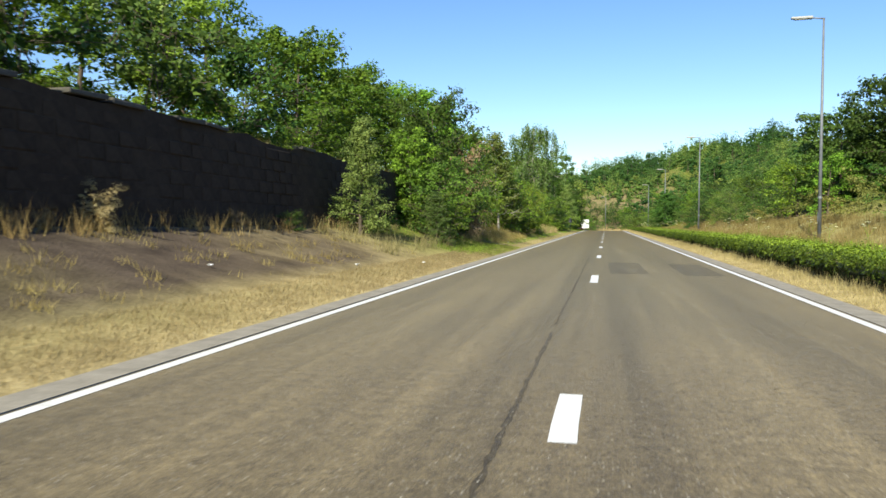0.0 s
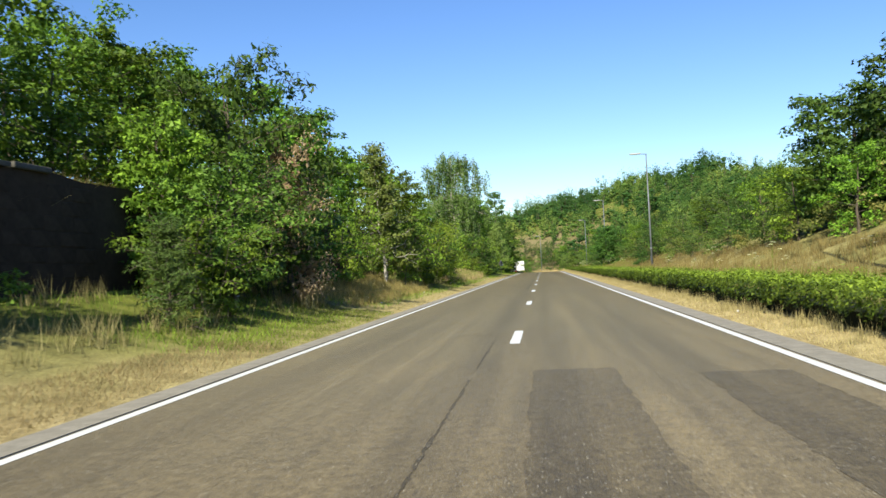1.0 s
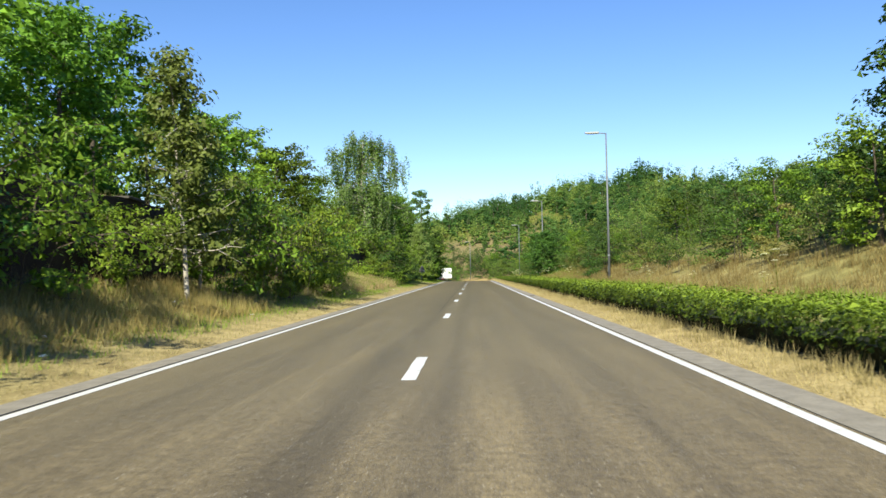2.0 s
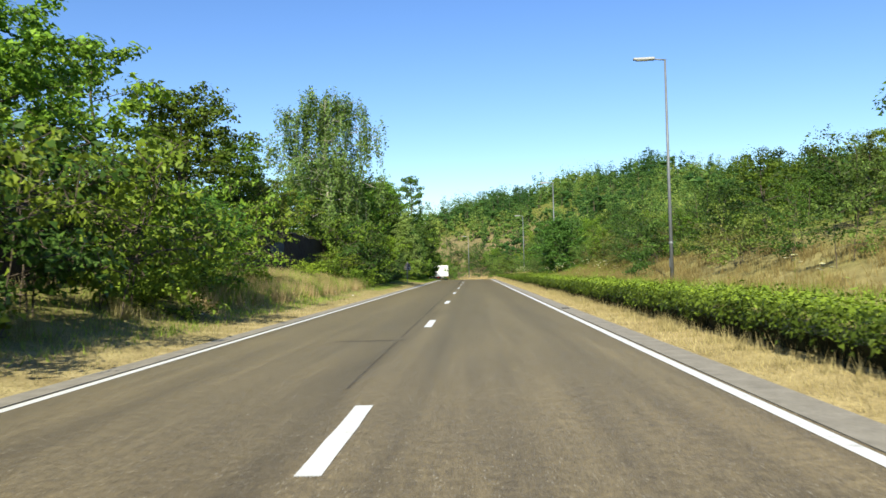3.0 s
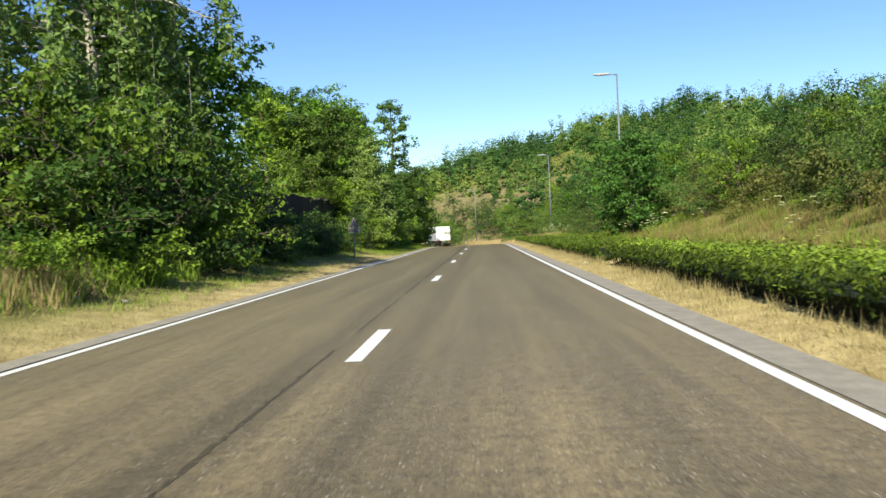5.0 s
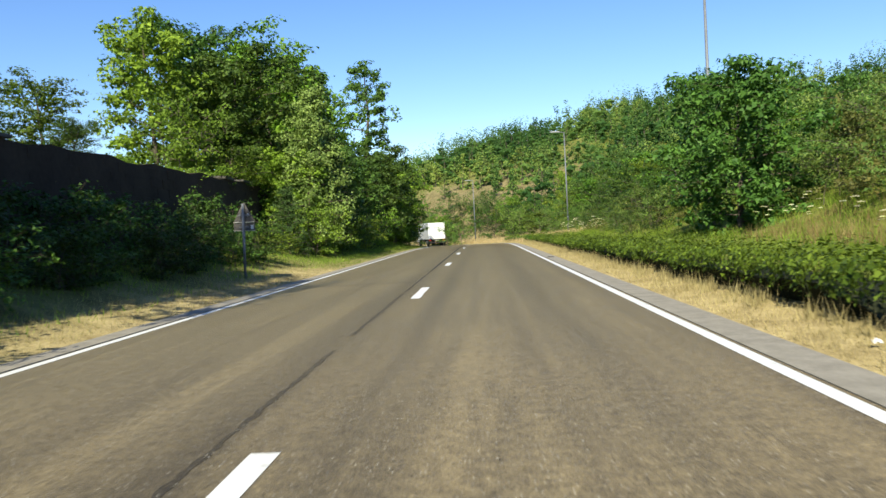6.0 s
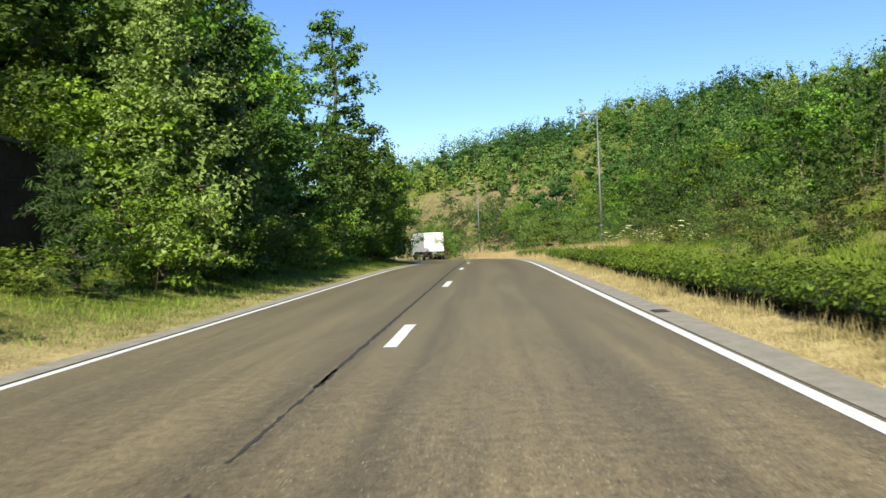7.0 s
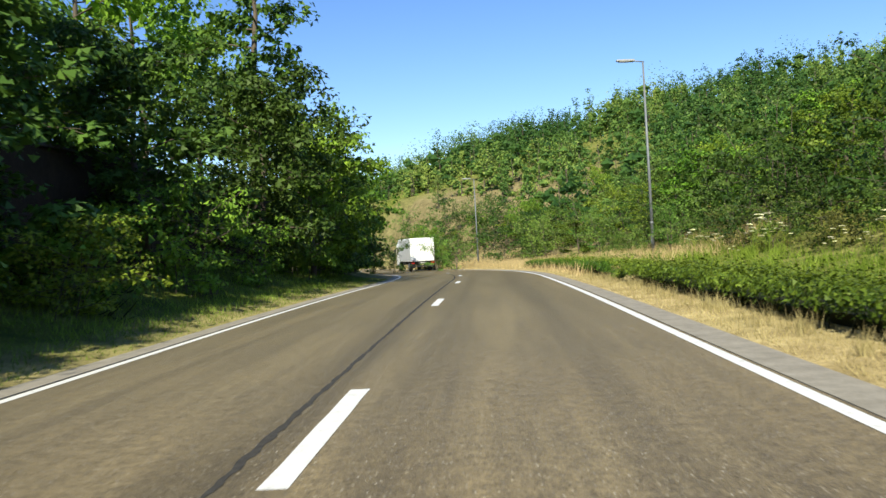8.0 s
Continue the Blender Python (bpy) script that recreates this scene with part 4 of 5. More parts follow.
# plants on the right-hand slope, 40 to 150 m along the road
SLOPE_A = [
    ("alder", 19.5, 92, 60, 0.36, 0.85), ("slope_alder", 23, 99, 160, 0.5, 0.85), ("alder", 24, 88, 260, 0.40, 0.8), ("slope_alder", 21, 108, 30, 0.5, 0.85),
    ("alder", 17.2, 50.5, 60, 0.78, 1.0), ("alder", 20.5, 45, 160, 0.8, 1), ("alder", 15, 55, 10, 0.78, 0.88), ("alder", 18.5, 60, 100, 0.55, 0.85),
    ("alder", 16.5, 64.5, 190, 0.42, 0.85), ("alder", 21.5, 53, 280, 0.7, 0.9), ("slope_oak", 17.5, 40, 50, 0.45, 0.6), ("alder", 22.5, 66, 30, 0.5, 0.85),
    ("alder", 9.7, 128.9, 0, 0.62, 1.0), ("slope_dark_shrub", 11.5, 100, 40, 0.9, 0.9), ("dark_shrub", 9.2, 88.5, 0, 0.5, 1.0), ("slope_oak", 17, 118, 60, 0.45, 0.6), ("slope_maple", 13, 150, 70, 0.55, 0.7),
]
# plants on the right-hand slope, 144 to 224 m along the road
SLOPE_B = [
    ("slope_dark_shrub", 12.8, 144, 10, 1.2, 1.2), ("slope_maple", 12.5, 178, 200, 0.62, 0.7), ("slope_maple", 15, 168, 100, 0.55, 0.75), ("slope_oak", 12, 186, 20, 0.5, 0.65),
    ("slope_maple", 8.5, 200, 90, 0.5, 0.65), ("slope_dark_shrub", 16.3, 203.7, 10, 1.3, 1.3), ("slope_maple", 18.3, 210.9, 10, 0.5, 0.65), ("slope_dark_shrub", 9.7, 211.9, 100, 1.2, 1.2),
    ("slope_maple", 8.4, 220.5, 40, 0.5, 0.5), ("slope_shrub", 14, 208.4, 10, 1.2, 1.2), ("slope_oak", 4.9, 224.2, 40, 0.5, 0.5), ("slope_shrub", 6.3, 216.2, 40, 1.2, 1.2),
    ("slope_shrub", 15.3, 214.8, 90, 1.3, 1.3), ("slope_dark_shrub", 19.3, 200.9, 10, 1.3, 1.3), ("slope_whitebeam", 23.7, 205.3, 10, 0.6, 0.7), ("slope_locust", 12, 194, 50, 0.7, 0.8),
]
# plants on the right-hand slope, 192 to 222 m along the road
SLOPE_C = [
    ("slope_shrub", 9, 192, 50, 1.2, 1.2),
    ("slope_alder", 11.6, 181, 20, 0.5, 1.05), ("slope_alder", 14, 184.5, 140, 0.58, 1.1), ("slope_alder", 12.8, 175.5, 80, 0.4, 1.0), ("slope_alder", 16.8, 181.5, 250, 0.56, 1.05),
    ("slope_alder", 5.6, 213, 60, 0.45, 1.2), ("slope_alder", 23.5, 178, 310, 0.66, 1.0), ("slope_alder", 26.2, 183, 100, 0.68, 1.0), ("slope_alder", 21.4, 187, 10, 0.6, 1.0),
    ("slope_dark_shrub", -2.4, 233, 40, 1.2, 1.1), ("slope_alder", -5.2, 240, 130, 0.4, 1.0), ("slope_shrub", -8.2, 246.5, 10, 1.3, 1.1), ("slope_dark_shrub", -4.2, 246, 220, 1.3, 1.1),
    ("slope_shrub", -0.6, 239.5, 90, 1.3, 1.1), ("slope_alder", -9.5, 250, 310, 0.42, 1.0), ("slope_dark_shrub", 3.4, 232, 60, 1.2, 1.1), ("slope_shrub", -6.6, 242.6, 170, 1.1, 1.0), ("slope_shrub", 1.6, 234.6, 280, 1.2, 1.1),
    ("slope_whitebeam", 2.6, 258, 30, 0.72, 0.9), ("slope_whitebeam", 9.4, 262, 150, 0.62, 0.9), ("slope_whitebeam", -5.5, 253, 270, 0.62, 0.9), ("slope_whitebeam", 14.5, 255, 70, 0.66, 0.9),
]
LEFT = BEHIND_WALL_A + WALL_TOP_A + WALL_TOP_B + WALL_TOP_C + WALL_TOP_D + WALL_TOP_E + BANK_A + BANK_B + BANK_C + BANK_D
RIGHT = SLOPE_A + SLOPE_B + SLOPE_C


def bush_field():
    """Shrubs and young trees scattered over the slope on the right."""
    rng = random.Random(42)
    rows = []
    for i in range(9000):
        x, y = rng.uniform(10.4, 27), rng.uniform(14, 236)
        if len(rows) >= 250:
            break
        edge = 11.4 if y < 60 else 11.5
        if x < edge and rng.random() < 0.88:
            continue
        gap = 1.9 if x < 16 else 2.5
        if any((x - a[1]) ** 2 + (y - a[2]) ** 2 < gap ** 2 for a in rows + RIGHT):
            continue
        stand = noise.noise((x * 0.12, y * 0.06, 3))
        if stand < -0.12 and rng.random() < 0.6:
            rows.append((rng.choice(["slope_dark_shrub", "slope_dark_shrub", "slope_locust"]), x, y, rng.uniform(0, 360), rng.uniform(0.75, 1.15) * (1.15 if x > 18 else 0.9 if x > 13 else 0.8), rng.uniform(0.8, 1.0)))
            if rows[-1][0] == "slope_locust":
                rows[-1] = rows[-1][:4] + (rng.uniform(0.36, 0.52),) + rows[-1][5:]
            continue
        if stand > 0.14 and rng.random() < 0.55:
            rows.append(("slope_bramble", x, y, rng.uniform(0, 360), rng.uniform(0.9, 1.25), rng.uniform(0.9, 1.4)))
            continue
        if x > 16.5 and rng.random() < 0.72:
            kind = rng.choice(["slope_alder", "slope_dark_shrub"])
            rows.append((kind, x, y, rng.uniform(0, 360), rng.uniform(0.36, 0.5) if kind == "slope_alder" else rng.uniform(0.85, 1.15), rng.uniform(0.9, 1.1)))
            continue
        kind = rng.choices(["shrub", "dark_shrub", "oak", "locust", "whitebeam", "bramble"], [6.5, 4.5, 3, 3, 1.5, 2])[0] if x > edge + 1 else rng.choices(["shrub", "bramble", "dark_shrub"], [5, 4, 2])[0]
        size = {"oak": 0.36, "locust": 0.38, "whitebeam": 0.42}.get(kind, 1.12 if x > 18 else 0.9 if x > 13 else 0.8) * rng.uniform(0.75, 1.15 if kind.endswith("shrub") else 1.3)
        rows.append(("slope_" + kind, x, y, rng.uniform(0, 360), size, rng.uniform(0.8, 1.15)))
    for i in range(3000):
        x, y = rng.uniform(8.4, 13.0), rng.uniform(139, 192)
        if len(rows) >= 306:
            break
        if (abs(y - 176.3) < 1.6 and x < 11.0) or (x < 9.5 and 146 < y < 177):
            continue
        if any((x - a[1]) ** 2 + (y - a[2]) ** 2 < 1.7 ** 2 for a in rows + RIGHT):
            continue
        kind = rng.choices(["shrub", "dark_shrub", "bramble", "locust"], [5, 4, 3, 1.5])[0]
        grow_up = 0.35 + 0.16 * (x - 8.4)
        rows.append(("slope_" + kind, x, y, rng.uniform(0, 360), grow_up * rng.uniform(0.8, 1.25) * (0.48 if kind == "locust" else 1.1), rng.uniform(0.85, 1.15)))
    return rows


def hollow_bushes():
    """Low bushes and brambles above the hedge, where the slope begins."""
    rng = random.Random(31)
    rows = []
    for i in range(1200):
        x, y = rng.uniform(11.0, 17.5), rng.uniform(103, 133)
        if len(rows) < 34 and not any((x - a[1]) ** 2 + (y - a[2]) ** 2 < 1.7 ** 2 for a in rows + RIGHT):
            kind = rng.choices(["shrub", "bramble", "dark_shrub"], [4, 5, 2])[0]
            rows.append(("slope_" + kind, x, y, rng.uniform(0, 360), rng.uniform(0.55, 0.8) + 0.07 * (x - 11), rng.uniform(0.9, 1.2)))
    return rows


def bend_foot():
    """Bushes and small trees at the foot of the hill, outside the bend."""
    rng = random.Random(5)
    rows = []
    for x, y in ((-5.8, 224.9), (-4.5, 221), (2.7, 216.7), (7.4, 212.7), (11.2, 209.3), (18, 213.9), (19, 207.7), (22.2, 211.5), (25.4, 211.4), (26.3, 206.4), (24.7, 198.4), (13.5, 199), (11, 196), (-5.5, 231.5), (12, 62), (11.2, 71), (12.5, 84), (10.9, 79), (11.8, 94), (12.6, 90), (13.2, 70)):
        kind = rng.choice(["slope_shrub", "slope_dark_shrub", "slope_shrub", "slope_locust", "slope_oak"]) if y > 150 else rng.choice(["slope_shrub", "slope_bramble", "slope_dark_shrub"])
        rows.append((kind, x, y, rng.uniform(0, 360), {"slope_locust": 0.7, "slope_oak": 0.45}.get(kind, 1.25 if y > 150 else 0.8) * rng.uniform(0.85, 1.15), 1.0))
    for i in range(26):
        x, y = rng.uniform(-16, 22), rng.uniform(208, 220)
        kind = rng.choice(["slope_shrub", "slope_dark_shrub", "slope_dark_shrub", "slope_locust", "slope_alder"])
        if not any((x - a[1]) ** 2 + (y - a[2]) ** 2 < 2.0 ** 2 for a in rows + RIGHT) and y - 206 > 0.25 * abs(x - 4):
            rows.append((kind, x, y, rng.uniform(0, 360), {"slope_locust": 0.55, "slope_alder": 0.34}.get(kind, 1.15) * rng.uniform(0.8, 1.15), 1.0))
    for s in range(202, 262, 3):
        p = road_point(s, rng.uniform(9.5, 13.5))
        kind = rng.choice(["slope_shrub", "slope_dark_shrub", "slope_locust", "slope_oak"])
        rows.append((kind, p.x, p.y, rng.uniform(0, 360), {"slope_locust": 0.62, "slope_oak": 0.4}.get(kind, 1.3) * rng.uniform(0.85, 1.2), 1.0))
    return rows


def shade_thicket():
    """Low dense bushes in the shade below the wall, part of that shade in their leaf colour."""
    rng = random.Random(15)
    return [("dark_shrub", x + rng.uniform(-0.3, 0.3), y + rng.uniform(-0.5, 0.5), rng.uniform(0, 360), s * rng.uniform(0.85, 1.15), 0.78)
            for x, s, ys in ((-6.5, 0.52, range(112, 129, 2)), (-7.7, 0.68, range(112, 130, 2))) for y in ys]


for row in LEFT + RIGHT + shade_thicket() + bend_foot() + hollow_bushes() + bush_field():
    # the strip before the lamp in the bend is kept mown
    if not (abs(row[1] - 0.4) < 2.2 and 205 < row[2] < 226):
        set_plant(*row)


# ---- woods on the hillside ----
def build_woods():
    rng = np.random.default_rng(7)
    n = 8800
    x, y = rng.uniform(-150, 140, n), rng.uniform(-40, 440, n)
    s, o = road_coords(x, y)
    far = ((o > 20) & (x > 22) & (rng.random(n) < np.clip((x - 20) / 20, 0.3, 1))) | ((y > 212) & (o > 17))
    clear = (y > 226) & (y < 232) & (x > -14) & (x < 7) & (rng.random(n) < 0.45)
    keep = far & ~clear & (x < 66) & (y > 20) & (y < 325)
    x, y = x[keep], y[keep]
    z = ground_z(x, y)
    h = (rng.uniform(3.8, 7.0, len(x)) + 1.5 * smooth(240, 320, y)) * np.where(rng.random(len(x)) < 0.12, 1.3, 1.0) * np.where((x < 34) & (y < 150), 0.72, 1.0)
    r = h * rng.uniform(0.34, 0.54, len(x))
    pointed = rng.random(len(x)) < 0.22 + 0.45 * smooth(16, 28, z)
    r = np.where(pointed, r * 0.6, r)
    groves = np.array([noise.noise((a * 0.045, b * 0.045, 2)) for a, b in zip(x, y)])
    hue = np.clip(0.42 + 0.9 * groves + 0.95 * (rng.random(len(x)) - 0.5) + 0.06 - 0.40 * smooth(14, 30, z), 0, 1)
    away = np.hypot(x - 5, y - 150)
    per = np.where(away < 75, 400, np.where(away < 140, 300, 200))
    blade = np.where(away < 75, 0.27, np.where(away < 140, 0.335, 0.46))
    idx = np.repeat(np.arange(len(x)), per)
    m = len(idx)
    # each crown is made of a dozen lobes
    lobes = 13
    la = rng.uniform(0, 2 * math.pi, (len(x), lobes))
    lz = (np.arange(lobes)[None] + rng.uniform(0, 1, (len(x), lobes))) / lobes * 0.94
    lr = np.where(pointed[:, None], 1.0 - lz, np.sin(math.pi * (0.15 + 0.8 * lz)) ** 0.7) * rng.uniform(0.35, 1.0, (len(x), lobes))
    k = rng.integers(0, lobes, m)
    cx = x[idx] + r[idx] * lr[idx, k] * np.cos(la[idx, k])
    cy = y[idx] + r[idx] * lr[idx, k] * np.sin(la[idx, k])
    cz = z[idx] + h[idx] * lz[idx, k]
    pos = np.stack([cx, cy, cz], 1)
    way = rng.normal(size=(m, 3))
    way /= np.linalg.norm(way, axis=1)[:, None] + 1e-9
    room = np.where(pointed[:, None], 0.62 - 0.3 * lz, 0.5)[idx, k]
    pos += way * (r[idx] * room * (0.5 + 0.5 * rng.random(m) ** 0.6))[:, None] * np.array((1, 1, 0.8))
    v, f = leaf_quads(rng, pos, blade[idx][:, None], 0.72, 0.45, way * 0.8, 0.3, spread=0.2, three=True, stray=0.32)
    # the heart of each lobe, its tint halved to put shade into the colour
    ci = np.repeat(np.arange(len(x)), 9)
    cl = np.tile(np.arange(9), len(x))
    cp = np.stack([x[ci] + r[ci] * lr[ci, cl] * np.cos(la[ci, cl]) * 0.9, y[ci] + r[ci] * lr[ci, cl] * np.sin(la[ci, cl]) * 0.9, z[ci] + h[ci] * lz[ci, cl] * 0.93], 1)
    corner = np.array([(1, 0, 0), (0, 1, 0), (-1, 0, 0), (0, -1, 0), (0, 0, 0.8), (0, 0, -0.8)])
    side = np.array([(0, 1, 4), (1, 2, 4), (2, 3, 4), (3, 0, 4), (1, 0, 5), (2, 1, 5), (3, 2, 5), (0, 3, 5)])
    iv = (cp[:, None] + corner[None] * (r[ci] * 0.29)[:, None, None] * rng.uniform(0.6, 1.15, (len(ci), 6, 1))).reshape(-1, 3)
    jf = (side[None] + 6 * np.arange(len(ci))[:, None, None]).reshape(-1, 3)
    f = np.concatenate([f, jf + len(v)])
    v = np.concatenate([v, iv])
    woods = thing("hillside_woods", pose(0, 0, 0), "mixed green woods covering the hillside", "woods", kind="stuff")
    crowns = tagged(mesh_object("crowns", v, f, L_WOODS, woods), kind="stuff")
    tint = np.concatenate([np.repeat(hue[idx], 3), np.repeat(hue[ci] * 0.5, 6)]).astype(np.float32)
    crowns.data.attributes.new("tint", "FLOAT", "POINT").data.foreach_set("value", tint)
    t = Tubes()
    for i in range(0, len(x)):
        t.add([np.array((x[i], y[i], z[i] - 0.3)), np.array((x[i] + 0.1, y[i], z[i] + h[i] * 0.4)), np.array((x[i], y[i] + 0.1, z[i] + h[i] * 0.7))], 0.12, 0.02, 3)
    tagged(mesh_object("trunks", t.v, t.f, M_BARK, woods), kind="stuff")


build_woods()


# ---- clipped hedge along the right verge ----
def build_hedge(s0, s1, seed):
    rng = np.random.default_rng(seed)
    h = thing("hedge", pose(0, 0, 0), "low bright green clipped hedge with dark twiggy base", "hedge", "roadside hedge rows")
    length = s1 - s0
    n = int(length * 1350)
    s = rng.uniform(s0, s1, n)
    wob = np.array([noise.noise((a * 0.6, 0.3, seed)) for a in s]) * 0.10
    wob2 = np.array([noise.noise((a * 1.7, 5.3, seed)) for a in s]) * 0.11
    u = rng.random(n)
    front, back = 4.86, 6.4
    top = 0.61 - 0.14 * smooth(112, 142, s)
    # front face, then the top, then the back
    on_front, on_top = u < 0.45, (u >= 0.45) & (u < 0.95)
    t = rng.random(n)
    lump = np.array([noise.noise((a * 3.2, b * 2.2, seed + 7)) for a, b in zip(s, t)]) * 0.21
    o = np.where(on_front, front + wob - lump + 0.10 * (1 - t) ** 2 + 0.14 * t ** 4, np.where(on_top, front + 0.08 + (back - front) * t, back + 0.1 * rng.random(n)))
    z = np.where(on_front, 0.12 + (top - 0.12) * t ** 0.5, np.where(on_top, top + wob * 0.5 + wob2 + lump * 0.3 - 0.10 * t, 0.2 + 0.5 * t))
    o, z = o + rng.normal(size=n) * 0.05, z + rng.normal(size=n) * 0.04
    z = z + np.where(on_top & (rng.random(n) < 0.4), rng.exponential(0.05, n), 0)
    # thin towards the foot, with holes between the sprays
    bare = on_front & ((rng.random(n) > 1.9 * z / top - 0.28) | ((lump < -0.035) & (rng.random(n) < 0.75)))
    s, o, z, t, on_front, on_top = s[~bare], o[~bare], z[~bare], t[~bare], on_front[~bare], on_top[~bare]
    top = 0.50
    taper = np.clip(np.minimum(s - s0, s1 - s) / 0.8, 0.35, 1)
    z = z * taper
    P = np.stack([o, s, z], 1)
    past = s > BEND
    if past.any():
        a = (s - BEND) / RADIUS
        P[past, 0] = (-RADIUS + np.cos(a) * (RADIUS + o))[past]
        P[past, 1] = (BEND + np.sin(a) * (RADIUS + o))[past]
    P[:, 2] = np.maximum(P[:, 2] + 0.07 + np.array([road_z(a) for a in s]), ground_z(P[:, 0], P[:, 1]) + 0.03)
    out = np.where(on_front[:, None], np.array((-1.0, 0, 0.3)), np.where(on_top[:, None], np.array((0, 0, 1.0)), np.array((1.0, 0, 0.3))))
    v, f = leaf_quads(rng, P, 0.07, 0.6, 0.35, out * 1.2, 0.0, three=True)
    k = len(v) // len(s)
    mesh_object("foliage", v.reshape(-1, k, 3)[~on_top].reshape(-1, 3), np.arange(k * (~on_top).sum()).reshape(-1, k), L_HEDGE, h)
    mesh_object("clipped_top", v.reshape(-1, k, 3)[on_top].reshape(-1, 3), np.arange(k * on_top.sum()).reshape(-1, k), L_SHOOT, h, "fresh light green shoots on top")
    # woody inside: a solid hull, near black for the shade between the leaves
    k = max(2, int(length / 0.6))
    v, f = [], []
    r2 = random.Random(seed)
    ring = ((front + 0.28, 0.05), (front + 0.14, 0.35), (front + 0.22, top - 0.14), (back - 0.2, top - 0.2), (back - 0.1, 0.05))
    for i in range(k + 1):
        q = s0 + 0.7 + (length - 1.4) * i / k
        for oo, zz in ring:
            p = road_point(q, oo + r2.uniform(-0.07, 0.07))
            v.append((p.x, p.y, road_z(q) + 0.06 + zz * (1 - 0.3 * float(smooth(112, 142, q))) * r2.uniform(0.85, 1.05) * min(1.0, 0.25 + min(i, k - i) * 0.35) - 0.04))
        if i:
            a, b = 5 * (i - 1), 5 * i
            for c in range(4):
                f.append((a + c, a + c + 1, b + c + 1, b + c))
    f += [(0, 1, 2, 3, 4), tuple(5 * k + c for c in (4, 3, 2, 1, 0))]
    mesh_object("core", v, f, M_TWIG_SHADE, h, "solid inner core, near black for the shade between leaves")
    t = Tubes()
    for i in range(int(length * 5)):
        q, oo = r2.uniform(s0 + 1, s1 - 1), front + r2.uniform(0.06, 0.26)
        p = road_point(q, oo)
        b = np.array((p.x, p.y, gz(p.x, p.y) - 0.02))
        t.add([b, b + np.array((r2.uniform(-0.12, 0.08), r2.uniform(-0.12, 0.12), r2.uniform(0.2, 0.4)))], 0.012, 0.005, 3)
    tagged(mesh_object("stalk_layer", t.v, t.f, M_TWIG_SHADE, h), kind="stuff")


build_hedge(-6, 107.8, 1)
build_hedge(109.3, 160, 2)
build_hedge(160.8, 189, 3)


# ---- grasses ----
def blades(rng, s, o, height, width, lean):
    n = len(s)
    x, y = o.copy(), s.copy()
    past = s > BEND
    a = (s - BEND) / RADIUS
    x[past], y[past] = (-RADIUS + np.cos(a) * (RADIUS + o))[past], (BEND + np.sin(a) * (RADIUS + o))[past]
    base = np.stack([x, y, ground_z(x, y) - 0.01], 1)
    an = rng.uniform(0, 2 * math.pi, n)
    side = np.stack([np.cos(an), np.sin(an), np.zeros(n)], 1) * (width * rng.uniform(0.6, 1.3, n))[:, None]
    h = height * rng.uniform(0.5, 1.25, n)
    tip = base + np.stack([rng.normal(size=n) * lean * h, rng.normal(size=n) * lean * h, h], 1)
    v = np.stack([base - side, base + side, tip], 1).reshape(-1, 3)
    return v, np.arange(3 * n).reshape(n, 3)


def grass(name, label, mat, seed, n, s_range, o_range, height, width=0.006, lean=0.3, patchy=0.0, tuft=0.0):
    rng = np.random.default_rng(seed)
    s, o = rng.uniform(*s_range, n), rng.uniform(*o_range, n)
    if tuft:
        c = rng.integers(0, max(1, n // 25), n)
        cs, co = rng.uniform(*s_range, n // 25 + 1), rng.uniform(*o_range, n // 25 + 1)
        s, o = cs[c] + rng.normal(size=n) * tuft, co[c] + rng.normal(size=n) * tuft
    if patchy:
        k = np.array([noise.noise((a * 0.22, b * 0.5, seed)) for a, b in zip(s, o)])
        keep = k > patchy - 0.5 * rng.random(n)
        s, o = s[keep], o[keep]
    ok = ((o < -3.95) | (o > 4.06))
    v, f = blades(rng, s[ok], o[ok], height, width, lean)
    tagged(mesh_object(name, v, f, mat), label, "grass", kind="stuff")


grass("dry_grass", "short straw-coloured dry grass on the verge", L_STRAW, 31, 20000, (2, 30), (-5.3, -3.95), 0.09, 0.005, 0.5)
grass("dry_grass", "short straw-coloured dry grass on the verge", L_STRAW, 51, 29000, (41, 134), (-6.0, -3.95), 0.09, 0.005, 0.5)
grass("green_grass", "short green grass on the shaded verge", L_GRASS, 52, 9000, (29, 40), (-6.5, -3.95), 0.07, 0.007, 0.5)
grass("green_grass", "short green grass on the shaded verge", L_GRASS, 53, 22000, (130, 180), (-6.5, -3.95), 0.08, 0.007, 0.5)
grass("dry_grass", "short straw-coloured dry grass below the hedge", L_STRAW, 32, 52000, (2, 185), (4.06, 5.0), 0.085, 0.0045, 0.45)
grass("green_grass", "patchy green grass on the bank", L_GRASS, 33, 46000, (28, 178), (-8.6, -4.6), 0.17, 0.008, 0.4, 0.05)
grass("tall_grass", "tall straw grass with seed heads on the bank", L_STRAW, 34, 16500, (70, 99), (-8.5, -5.6), 0.62, 0.008, 0.25, 0.0, 0.12)
grass("tall_grass", "tall green grass on the bank", L_GRASS, 35, 17000, (70, 104), (-8.6, -5.8), 0.55, 0.010, 0.3, 0.0, 0.12)
grass("tall_grass", "thin dry grass along the wall foot", L_STRAW, 36, 12000, (22, 70), (-8.6, -5.8), 0.45, 0.007, 0.3, 0.1, 0.12)
grass("tall_grass", "tall dry grass behind the hedge", L_DRY, 37, 32000, (6, 125), (8.2, 12.4), 0.42, 0.009, 0.3, 0.0, 0.15)
